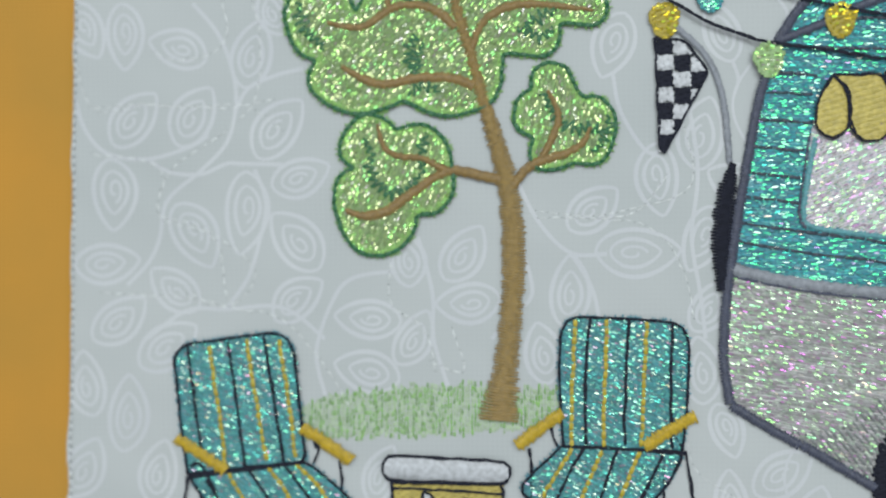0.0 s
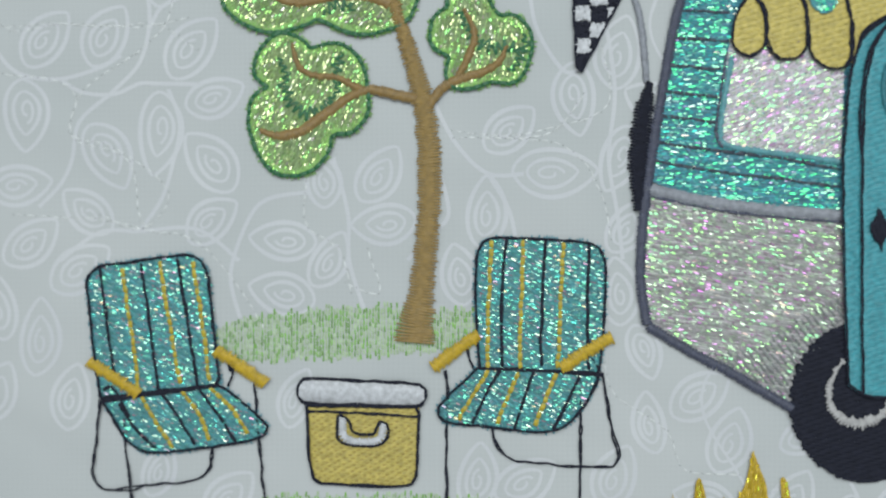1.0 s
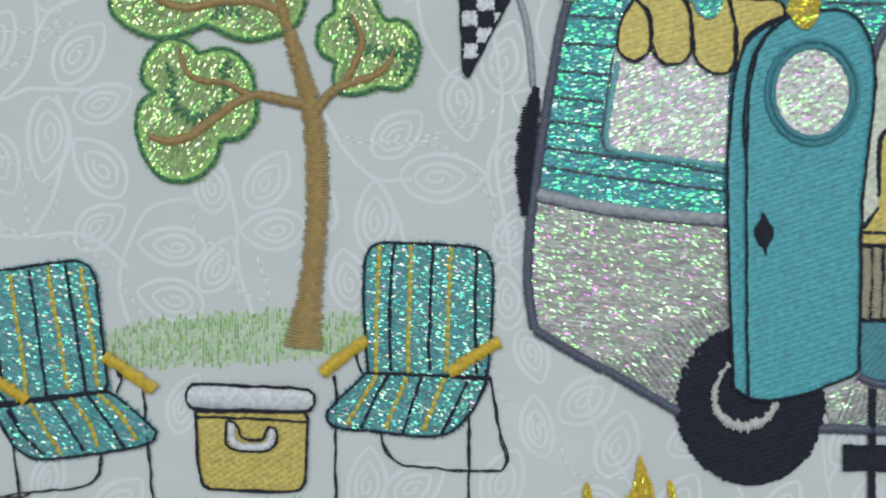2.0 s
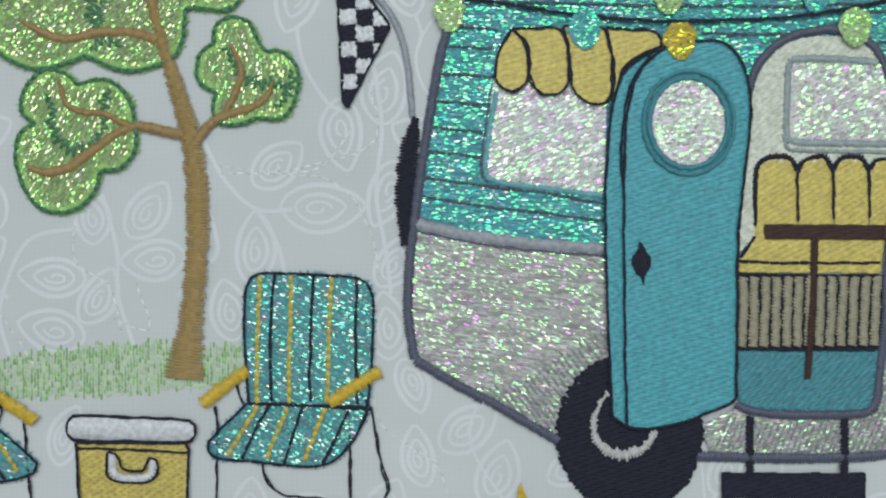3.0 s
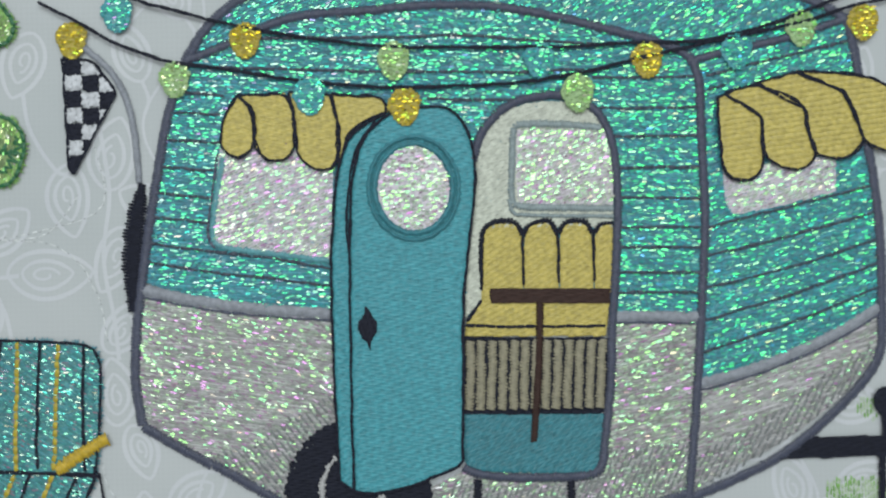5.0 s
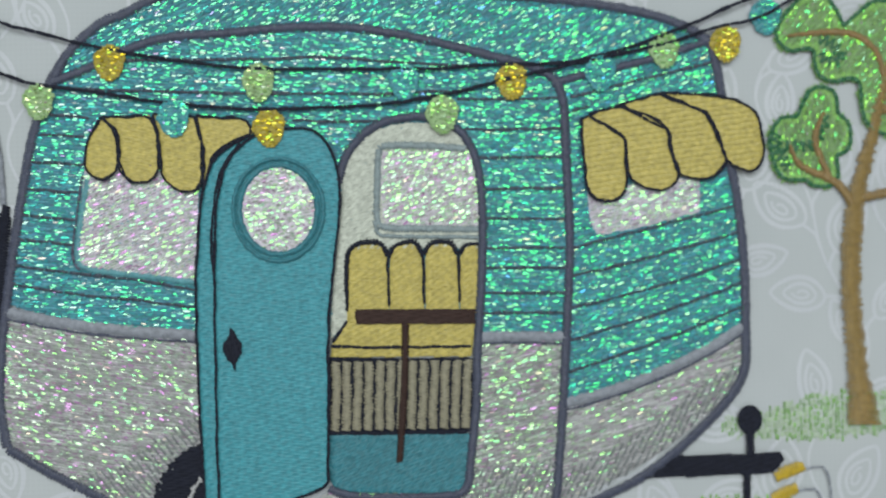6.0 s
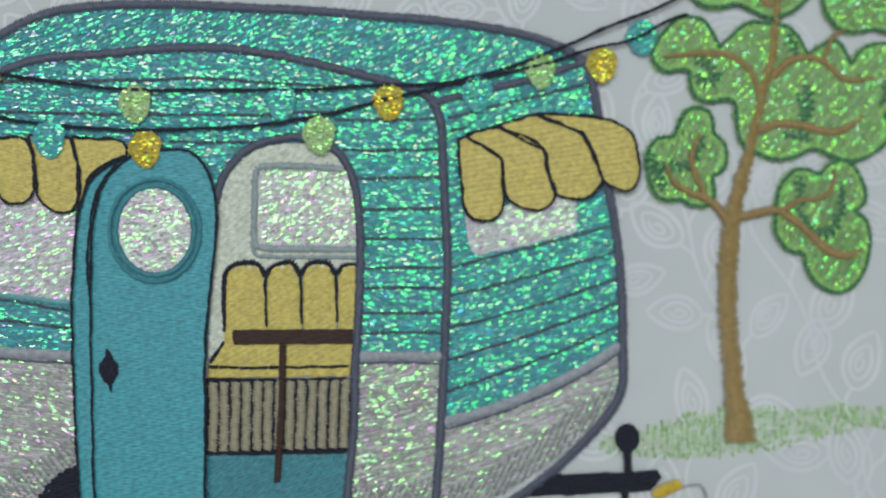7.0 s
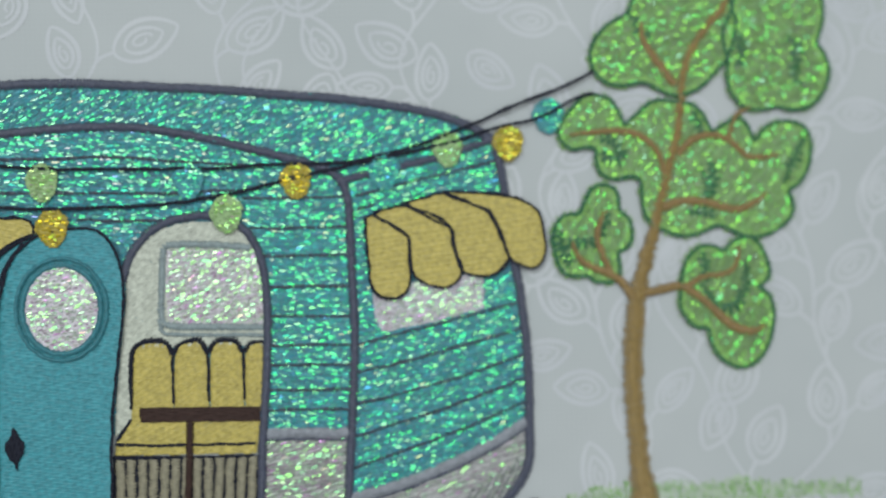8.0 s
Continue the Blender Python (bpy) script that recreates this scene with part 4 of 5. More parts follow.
# ---- camper trailer ----
hub = [(97.1, 0.9)][0]
camper = thing("camper_trailer", None, "embroidered vintage teal and silver camper with open door", "trailer")
roof = [(69.7, 78.2), (69.7, 78.2), (72.3, 83.6), (77.2, 88.0), (81.4, 89.6), (86.3, 92.1), (92.2, 93.8), (101.0, 94.6), (110.8, 94.5), (117.1, 94.3), (127.0, 93.7), (136.9, 93.1), (146.9, 92.1), (156.9, 91.3), (167.0, 89.8), (175.1, 88.0), (181.1, 85.6), (184.0, 83.1), (184.0, 83.1), (174.4, 80.8), (164.3, 78.5), (156.3, 76.8), (156.3, 76.8), (150.3, 80.1), (142.4, 82.2), (134.4, 84.3), (126.5, 85.9), (118.6, 86.8), (108.7, 86.8), (98.8, 86.0), (89.0, 85.4), (82.1, 83.5), (77.1, 81.1), (73.2, 79.5)]
side_top = [(69.7, 77.9), (69.7, 77.9), (73.2, 79.7), (77.1, 81.1), (82.1, 83.5), (89.0, 85.4), (98.8, 86.0), (108.7, 86.8), (118.6, 86.8), (126.5, 85.9), (134.4, 84.3), (142.4, 82.2), (150.3, 80.1), (155.8, 77.8), (158.2, 73.6), (158.4, 59.6), (158.8, 49.6), (158.4, 39.7), (157.9, 31.5), (157.9, 31.5), (142.5, 31.8), (142.5, 31.8), (93.0, 32.7), (93.0, 32.7), (83.2, 33.3), (74.4, 34.8), (66.6, 36.9), (60.3, 39.3), (60.3, 39.3), (61.9, 51.3), (64.6, 66.0), (66.7, 73.8)]
front_top = [(156.8, 76.6), (156.8, 76.6), (164.3, 78.3), (174.4, 80.5), (185.0, 84.0), (185.0, 84.0), (185.8, 76.2), (187.1, 64.2), (188.5, 55.1), (189.5, 44.1), (189.4, 32.9), (189.4, 32.9), (183.5, 29.2), (175.4, 25.4), (165.3, 21.6), (157.8, 19.8), (157.8, 19.8), (158.6, 39.7), (159.0, 49.6), (158.6, 64.6), (158.2, 72.6)]
side_low = [(60.1, 37.9), (60.1, 37.9), (70.4, 35.4), (80.2, 34.0), (93.0, 33.1), (93.0, 33.1), (94.3, 14.6), (94.3, 14.6), (89.8, 9.7), (89.8, 9.7), (84.7, 0.1), (84.7, 0.1), (72.0, 7.5), (61.2, 13.5), (59.3, 15.0), (58.7, 23.9)]
side_low_far = [(142.0, 30.8), (142.0, 30.8), (157.6, 30.5), (157.6, 30.5), (156.8, 17.8), (155.1, -0.6), (155.1, -0.6), (139.9, -3.5), (139.9, -3.5), (111.1, -2.8), (111.1, -2.8), (109.2, 2.0), (109.2, 2.0), (115.2, 4.8), (115.2, 4.8), (138.0, 4.1), (138.0, 4.1), (140.6, 11.2), (141.5, 20.1)]
front_low = [(157.6, 19.0), (157.6, 19.0), (165.3, 20.8), (175.4, 24.6), (183.5, 28.5), (189.2, 31.6), (189.2, 31.6), (189.0, 25.1), (185.4, 19.7), (178.2, 13.4), (170.1, 8.1), (161.0, 3.8), (155.4, 0.4), (155.4, 0.4)]
# what lies over the walls, so that no film shows there
COVERED.append(spline([(118.8, 62.0), (121.5, 65.9), (125.9, 69.3), (131.8, 70.4), (137.7, 69.3), (141.1, 66.2), (143.1, 59.3), (143.4, 47.5), (142.2, 30.7), (140.8, 9.1), (139.8, 4.7), (139.8, 4.7), (115.8, 5.9), (115.8, 5.9), (116.2, 32.0)], True))
COVERED.append(spline([(96.6, 2.2), (96.6, 2.2), (94.1, 3.2), (94.1, 3.2), (93.1, 39.2), (93.7, 51.0), (94.8, 58.9), (96.8, 63.8), (100.3, 66.5), (106.3, 68.9), (110.2, 69.3), (114.1, 68.8), (116.8, 66.0), (118.4, 62.0), (118.9, 55.6), (117.3, 45.8), (116.2, 36.0), (115.6, 6.4), (115.6, 6.4)], True))
COVERED.append(spline([(77.3, 71.7), (77.3, 71.7), (101.9, 71.1), (101.9, 71.1), (103.5, 68.4), (96.9, 64.8), (94.8, 57.9), (94.8, 57.9), (93.1, 42.4), (93.1, 42.4), (84.3, 43.5), (74.5, 44.9), (72.7, 45.6), (72.3, 47.4), (73.1, 55.2), (74.2, 64.1), (75.2, 68.0)], True))
COVERED.append(spline(oval(*hub, 13.3, 14.3), True))
COVERED.append(spline([(167.4, 11.1), (167.4, 11.1), (195.7, 10.9), (195.7, 10.9), (196.6, 8.9), (196.6, 8.9), (194.1, 5.9), (194.1, 5.9), (165.7, 5.5), (165.7, 5.5)], True))
COVERED.append(spline([(117.1, 4.4), (117.1, 4.4), (119.1, 4.4), (119.1, 4.4), (119.0, -5.4), (119.0, -5.4), (117.0, -5.4), (117.0, -5.4)], True))
COVERED.append(spline([(133.6, 4.2), (133.6, 4.2), (135.5, 4.2), (135.5, 4.2), (135.4, -5.6), (135.4, -5.6), (133.4, -5.6), (133.4, -5.6)], True))
COVERED.append(spline([(161.1, 70.0), (161.1, 70.0), (167.7, 72.4), (175.1, 74.3), (175.1, 74.3), (184.3, 73.9), (189.3, 72.8), (192.5, 70.1), (193.6, 65.1), (192.1, 60.3), (192.1, 60.3), (182.2, 59.2), (182.2, 59.2), (182.1, 53.2), (182.1, 53.2), (172.8, 50.9), (163.8, 49.3), (163.8, 49.3), (161.9, 55.6)], True))
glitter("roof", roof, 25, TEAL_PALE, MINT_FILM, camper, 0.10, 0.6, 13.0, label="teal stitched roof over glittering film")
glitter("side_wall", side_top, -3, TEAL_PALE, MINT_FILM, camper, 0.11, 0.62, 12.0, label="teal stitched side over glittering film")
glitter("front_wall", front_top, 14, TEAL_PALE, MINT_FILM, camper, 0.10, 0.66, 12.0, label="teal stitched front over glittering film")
glitter("lower_side", side_low, -8, SILVER, PEARL_FILM, camper, 0.10, 0.55, 13.0, lean=-12.0, size=(0.5, 1.3), label="silver stitched lower side over pearly film")
glitter("lower_side", side_low_far, 14, SILVER, PEARL_FILM, camper, 0.10, 0.62, 12.0, label="silver stitched lower side over pearly film")
glitter("lower_front", front_low, 18, SILVER, PEARL_FILM, camper, 0.10, 0.36, 13.0, label="silver stitched lower front over pearly film")

for pts, lean in (([(70.1, 8.8), (70.1, 8.8), (79.0, 10.8), (84.9, 14.7), (92.4, 19.5), (92.4, 19.5), (94.0, 15.6), (94.0, 15.6), (88.8, 9.7), (84.9, 0.3), (84.9, 0.3), (77.9, 3.7)], -52), ([(155.7, 0.7), (155.7, 0.7), (170.1, 8.1), (185.4, 19.7), (188.9, 26.6), (188.9, 26.6), (182.4, 22.8), (170.2, 14.0), (156.8, 7.4), (156.8, 7.4)], 62),
                  ([(111.1, -2.5), (111.1, -2.5), (114.2, 3.6), (114.2, 3.6), (125.1, 2.6), (138.0, 3.1), (138.0, 3.1), (141.1, 8.2), (155.6, 9.9), (155.6, 9.9), (154.9, -0.3), (154.9, -0.3), (139.9, -3.2), (139.9, -3.2)], 66)):
    line = spline(pts, True)
    sew("shading", fill_stitches(line, lean, 0.95, 2.6, 0.5, 0.1, 0.12), SHADE_GREY, camper, 0.42, 0.4, 0.2, "darker grey slanting shading stitches", joined=False)["kind"] = "stuff"


def panel_line(pts):
    cord("panel_line", pts, PANEL_DARK, camper, 0.45, 0.42, False, 2, 2.0, "dark stitched panel line")


panel_line([(65.9, 68.8), (74.3, 68.2)])
panel_line([(64.9, 64.0), (74.2, 63.3)])
panel_line([(63.6, 59.3), (72.7, 58.4)])
panel_line([(62.3, 54.8), (72.1, 53.6)])
panel_line([(61.4, 50.7), (72.1, 49.3)])
panel_line([(60.7, 46.0), (72.0, 44.4), (82.3, 43.1), (93.1, 41.0)])
panel_line([(60.4, 42.8), (70.5, 41.0), (80.3, 39.7), (93.1, 38.0)])
panel_line([(66.9, 72.4), (74.8, 71.5)])
panel_line([(77.1, 81.4), (91.9, 81.4), (106.6, 81.4), (116.5, 81.5), (131.4, 80.3), (142.3, 79.5)])
panel_line([(72.1, 76.5), (88.8, 75.9), (106.5, 75.3), (126.3, 75.0), (142.3, 75.3)])
panel_line([(110.4, 70.5), (118.3, 70.1), (126.3, 70.2)])
panel_line([(139.2, 73.8), (148.2, 73.7), (158.0, 73.8)])
panel_line([(140.6, 68.4), (150.1, 68.3), (158.1, 68.4)])
panel_line([(142.8, 63.3), (158.4, 63.4)])
panel_line([(143.7, 57.9), (158.4, 57.8)])
panel_line([(143.9, 52.7), (158.5, 52.4)])
panel_line([(143.6, 47.4), (158.5, 47.3)])
panel_line([(143.3, 43.9), (158.5, 43.7)])
panel_line([(143.0, 39.5), (158.4, 39.3)])
panel_line([(142.8, 36.0), (158.1, 35.7)])
panel_line([(159.1, 47.2), (172.8, 50.4), (188.5, 54.1)])
panel_line([(159.0, 42.1), (173.7, 45.4), (189.1, 49.5)])
panel_line([(158.9, 36.5), (174.7, 40.2), (189.4, 44.7)])
panel_line([(158.5, 30.9), (174.6, 35.4), (189.5, 40.5)])
panel_line([(158.2, 25.2), (174.5, 30.4), (189.5, 36.3)])
panel_line([(159.2, 73.7), (171.3, 76.6), (185.2, 79.8)])
panel_line([(159.7, 71.3), (162.7, 72.3)])
window = glitter("window", [(74.2, 64.1), (74.2, 64.1), (93.9, 65.8), (93.9, 65.8), (93.1, 42.4), (93.1, 42.4), (84.3, 43.5), (74.5, 44.9), (72.7, 45.6), (72.3, 47.4), (73.1, 55.2)], 24, LILAC, PEARL_FILM, camper, 0.32, 0.62, 12.0, label="pearly white window over glittering film")
band("window_edge", [(74.5, 60.6), (73.2, 53.3), (72.5, 47.4), (74.0, 45.2), (84.3, 43.6), (93.1, 42.4)], 1.1, WINDOW_TEAL, window, 0.5, h=0.3, label="smooth teal satin window edge")
cord("window_line", [(73.6, 61.6), (72.4, 53.4), (71.7, 47.2), (73.0, 44.6)], SLATE, window, 0.52, 0.34)
front_window = glitter("window", [(162.1, 57.1), (162.1, 57.1), (182.2, 59.7), (182.2, 59.7), (182.1, 53.2), (182.1, 53.2), (172.8, 50.9), (163.8, 49.3), (163.8, 49.3), (162.6, 51.6)], 20, LILAC, PEARL_FILM, camper, 0.32, 0.55, 12.0, label="pearly white front window over glittering film")

for pts, w in (([(59.6, 37.9), (65.5, 36.6), (70.4, 35.6), (80.2, 34.2), (93.2, 33.1)], 2.1), ([(142.3, 31.8), (149.5, 31.7), (157.7, 31.5)], 2.0), ([(157.7, 19.8), (165.3, 21.6), (175.4, 25.2), (183.5, 29.0), (189.4, 32.6)], 2.0)):
    trim = band("trim_band", pts, w, TRIM_GREY, camper, 0.4, label="grey satin-stitched trim band", h=0.4, spacing=0.2)
    cord("trim_shadow_line", [(x, y - 0.55 * w) for x, y in pts], SLATE, trim, 0.5, 0.34)

# outline, roof arch and corner in slate satin
band("outline", [(154.7, -0.7), (163.2, 2.7), (171.4, 6.7), (179.6, 12.9), (186.3, 19.5), (189.5, 25.0), (189.9, 33.1), (189.8, 44.1), (188.8, 55.1), (187.4, 64.2), (186.0, 76.2), (184.7, 83.0), (184.7, 83.0), (181.1, 85.6), (175.1, 88.0), (167.0, 89.8), (156.9, 91.3), (146.9, 92.1), (136.9, 93.1), (127.0, 93.7), (117.1, 94.3)],
     1.8, SLATE, camper, 0.5, label="slate satin-stitched outline")
band("outline", [(117.1, 94.3), (110.8, 94.6), (101.0, 94.6), (92.2, 93.8), (86.3, 92.1), (81.4, 89.6), (77.2, 88.0), (72.3, 83.8), (68.7, 78.5), (66.7, 73.8), (64.6, 66.0), (61.9, 51.3), (60.1, 39.5), (59.0, 30.7), (58.7, 21.8), (59.8, 14.1), (59.8, 14.1), (66.1, 10.2), (71.9, 7.0), (72.0, 7.2), (78.9, 3.1), (84.7, -0.3)],
     1.8, SLATE, camper, 0.5, label="slate satin-stitched outline")
band("outline", [(108.8, -3.2), (123.1, -3.7), (138.9, -3.5), (146.8, -2.0), (154.7, 0.4)], 1.9, SLATE, camper, 0.5, label="slate satin-stitched lower edge")
band("roof_arch", [(68.7, 77.8), (73.2, 79.5), (77.1, 81.1), (82.1, 83.5), (89.0, 85.4), (98.8, 86.0), (108.7, 86.8), (118.6, 86.8), (126.5, 85.9), (134.4, 84.3), (142.4, 82.2), (150.3, 80.1), (155.8, 77.8), (158.0, 73.6), (158.4, 64.6), (158.8, 49.6), (158.4, 39.7), (157.6, 27.8), (156.6, 13.8), (155.2, -0.1)],
     1.7, SLATE, camper, 0.52, label="slate satin-stitched roof edge and corner")
band("front_trim", [(156.2, 76.4), (164.3, 78.3), (174.4, 80.5), (184.9, 83.8)], 1.5, SLATE, camper, 0.5)

# spare wheel cover behind, wheel and hub
band("spare_tyre", [(60.3, 56.4), (59.2, 50.5), (58.4, 42.6), (58.5, 34.2)], [1.2, 3.3, 3.8, 3.8, 3.3, 1.6], INK, camper, 0.35, rag=0.25, h=0.5, label="black satin-stitched spare tyre")
wheel = part_empty("wheel", camper, "black stitched wheel with white rim")
ring = np.array([(hub[0] + 12.9 * math.cos(a), hub[1] + 13.9 * math.sin(a)) for a in np.linspace(0, 2 * math.pi, 90)[:-1]])
sew("tyre", fill_stitches(ring, 3, 0.34, 3.4, 0.4), INK, wheel, 0.5, 0.5, 0.3, "black filled tyre with ragged edge")
band("rim", [(93.3, 8.1), (91.3, 4.8), (90.8, 1.6), (91.8, -0.8), (94.1, -2.4), (96.7, -2.8), (99.7, -1.5), (101.7, 1.3)], [0.7, 1.0, 1.2, 1.4, 1.8, 2.0, 1.6, 0.9], SILVER, wheel, 0.85, rag=0.3, h=0.3, label="white satin rim crescent")

# awnings
def scallop(ob, pts, angle):
    lobe = dense("scallop", pts, angle, YELLOW, ob, 0.98, 2.8, trim=0.06, h=0.2)
    cord("outline", pts + pts[:1], INK, lobe, 1.2, 0.38, False, 2, 1.5, "black outline", 0.13)


awning = part_empty("awning", camper, "straw yellow scalloped awning over the side window")
scallop(awning, [(77.3, 71.4), (79.2, 69.4), (80.1, 66.0), (80.1, 63.0), (78.6, 61.1), (76.6, 60.6), (74.9, 61.9), (74.2, 63.6), (75.2, 68.0)], -4)
scallop(awning, [(77.3, 71.4), (77.3, 71.4), (85.6, 71.6), (85.6, 71.6), (86.8, 68.8), (87.1, 63.9), (87.1, 62.4), (85.5, 60.2), (83.0, 60.0), (81.1, 61.0), (80.3, 63.0), (80.3, 66.0), (79.7, 69.4)], -4)
scallop(awning, [(86.1, 71.8), (86.1, 71.8), (93.5, 71.5), (93.5, 71.5), (94.4, 67.8), (94.6, 62.8), (94.3, 59.4), (92.8, 58.2), (90.4, 58.5), (88.4, 60.0), (87.5, 62.4), (87.3, 66.9)], -4)
scallop(awning, [(93.5, 71.5), (93.5, 71.5), (101.9, 70.8), (101.9, 70.8), (103.5, 68.4), (100.3, 67.2), (96.9, 64.8), (95.3, 60.4), (94.6, 59.4), (94.9, 64.8)], -4)
awning = part_empty("awning", camper, "straw yellow scalloped awning over the front window")
scallop(awning, [(161.1, 70.0), (161.1, 70.0), (162.6, 70.5), (162.6, 70.5), (168.6, 66.4), (168.8, 62.4), (169.0, 58.4), (167.4, 55.7), (164.9, 55.3), (162.4, 56.6), (161.7, 59.6)], -12)
scallop(awning, [(162.6, 70.5), (162.6, 70.5), (167.7, 72.2), (167.7, 72.2), (175.7, 68.8), (177.1, 64.3), (178.2, 59.3), (176.5, 57.5), (173.9, 57.2), (171.0, 58.2), (169.3, 60.4), (168.9, 66.2), (168.9, 66.2)], -12)
scallop(awning, [(168.0, 72.2), (168.0, 72.2), (174.7, 74.1), (174.7, 74.1), (183.2, 70.7), (183.2, 70.7), (185.2, 66.2), (186.6, 63.2), (186.1, 60.7), (183.5, 59.0), (180.0, 59.3), (177.8, 60.8), (176.1, 67.8), (176.1, 67.8)], -12)
scallop(awning, [(175.1, 74.3), (175.1, 74.3), (184.3, 73.7), (189.3, 72.6), (192.3, 70.1), (193.4, 65.1), (193.2, 62.1), (191.6, 60.3), (189.1, 60.6), (186.6, 62.7), (185.2, 67.7), (183.4, 70.7), (183.4, 70.7)], -12)

# doorway and what shows inside
doorway = part_empty("doorway", camper, "cream interior seen through the doorway")
dense("inner_wall", [(118.8, 62.0), (121.5, 65.9), (125.9, 68.8), (131.8, 69.7), (137.7, 68.7), (141.1, 65.2), (142.5, 59.3), (142.6, 47.5), (142.6, 47.5), (119.8, 47.8), (119.8, 47.8), (119.2, 35.0), (119.2, 35.0), (116.3, 32.0), (116.3, 32.0), (116.7, 38.9), (117.8, 48.8), (118.7, 56.6)], 24, CREAM, doorway, 0.44, 3.0, "cream stitched inner wall", trim=0.0)
glitter("inner_window", [(126.0, 64.8), (126.0, 64.8), (141.5, 64.4), (141.5, 64.4), (142.7, 58.3), (142.6, 51.4), (142.6, 51.4), (126.0, 51.8), (126.0, 51.8), (125.6, 58.5)], 16, LILAC, PEARL_FILM, doorway, 0.55, 0.66, 12.0, label="pearly white window over film", wide=0.34, size=(0.6, 1.2), lean=6.0)
for pts, w in (([(140.6, 65.0), (132.8, 65.7), (126.6, 65.7), (125.3, 64.5), (125.0, 58.5), (124.8, 53.0), (126.2, 51.4), (132.6, 51.1), (142.6, 50.8)], 1.3), ([(124.4, 52.6), (125.0, 50.3), (127.0, 49.9), (133.6, 49.6), (142.6, 49.4)], 0.7)):
    band("window_frame", pts, w, WINDOW_GREY, doorway, 0.7, label="grey satin window frame", h=0.34)
for pts in ([(120.1, 47.6), (122.2, 48.5), (124.7, 48.6), (126.1, 47.2), (126.6, 44.2), (126.5, 34.7), (126.5, 34.7), (119.2, 34.8), (119.2, 34.8), (119.6, 44.8)], [(127.1, 46.2), (128.6, 48.2), (131.6, 48.3), (132.6, 46.1), (132.9, 36.2), (132.9, 36.2), (126.7, 36.2), (126.7, 36.2)],
            [(133.3, 46.1), (134.5, 48.3), (137.5, 48.2), (138.7, 46.0), (139.0, 36.1), (139.0, 36.1), (133.1, 36.2), (133.1, 36.2)], [(139.4, 46.0), (140.9, 47.9), (142.6, 48.0), (142.6, 48.0), (142.3, 36.1), (142.3, 36.1), (139.2, 36.1), (139.2, 36.1)]):
    dense("back_cushion", pts, 8, YELLOW, doorway, 0.5, 2.4, "straw yellow tufted back cushion")
band("cushion_edge", [(119.3, 36.9), (119.4, 45.8), (120.8, 48.4), (124.2, 48.9), (125.9, 48.1), (126.7, 46.2), (127.8, 48.1), (131.4, 48.8), (132.7, 46.4), (134.1, 48.4), (137.7, 48.5), (139.0, 46.3), (140.2, 48.0), (142.6, 48.2)],
     [0.5, 0.6, 0.9, 0.9, 0.9, 1.0, 0.9, 0.8, 1.0, 0.9, 0.8, 1.0, 0.8, 0.6], INK, doorway, 0.72, h=0.3, label="black scalloped cushion edge")
for pts in ([(126.7, 46.2), (126.6, 37.6)], [(132.8, 46.4), (132.8, 37.9)], [(139.0, 46.3), (139.1, 38.1)]):
    cord("cushion_seam", pts, INK, doorway, 0.7, 0.42)
dense("seat_cushion", [(119.1, 35.0), (119.1, 35.0), (141.8, 34.2), (141.8, 34.2), (141.0, 28.5), (141.0, 28.5), (116.2, 28.8), (116.2, 28.8), (116.6, 31.3), (116.6, 31.3)], 4, YELLOW, doorway, 0.45, 2.4, "straw yellow bench seat", False)
for pts in ([(119.2, 35.0), (116.6, 31.3)], [(116.4, 30.7), (127.4, 30.3), (141.0, 30.2)], [(116.1, 28.4), (127.4, 28.2), (140.7, 28.0)], [(115.5, 15.5), (128.3, 15.2), (139.9, 15.2)]):
    cord("seat_line", pts, INK, doorway, 0.68, 0.5)
dense("bench_shadow", [(115.9, 28.5), (115.9, 28.5), (142.0, 28.0), (142.0, 28.0), (141.2, 15.0), (141.2, 15.0), (115.5, 15.3), (115.5, 15.3)], 88, INK, doorway, 0.3, 3.0, "black gaps between panel flutes", False)
left_top, right_top, left_low, right_low = [(116.5, 27.9), (141.6, 27.6), (116.2, 15.9), (140.9, 15.6)]
for i in range(13):
    u = (i + 0.35) / 13
    a = (left_top[0] + (right_top[0] - left_top[0]) * u, left_top[1])
    b = (left_low[0] + (right_low[0] - left_low[0]) * u, left_low[1])
    wave = [(a[0] + (b[0] - a[0]) * v + rng.uniform(-0.16, 0.16), a[1] + (b[1] - a[1]) * v) for v in np.linspace(0, 1, 8)]
    band("flute", wave, 1.58, BEIGE, doorway, 0.62, rag=0.12, h=0.32, label="beige satin-stitched flute")
dense("bench_base", [(115.5, 15.1), (115.5, 15.1), (141.0, 14.8), (141.0, 14.8), (140.4, 9.1), (139.6, 5.4), (137.4, 4.4), (119.3, 5.0), (116.3, 6.2), (115.4, 9.4)], 30, TEAL_DEEP, doorway, 0.4, 3.0, "teal stitched bench base")
dense("table_top", [(120.8, 37.1), (120.8, 37.1), (141.8, 36.6), (141.8, 36.6), (141.7, 34.2), (141.7, 34.2), (120.9, 34.6), (120.9, 34.6)], -1, BROWN, doorway, 0.88, 4.0, "dark brown stitched table edge", False, 0.3)
band("table_leg", [(129.5, 34.3), (129.0, 23.0), (128.0, 10.2)], [1.4, 1.3, 1.4, 1.2], BROWN, doorway, 0.9, rag=0.05, h=0.4, label="dark brown table leg")
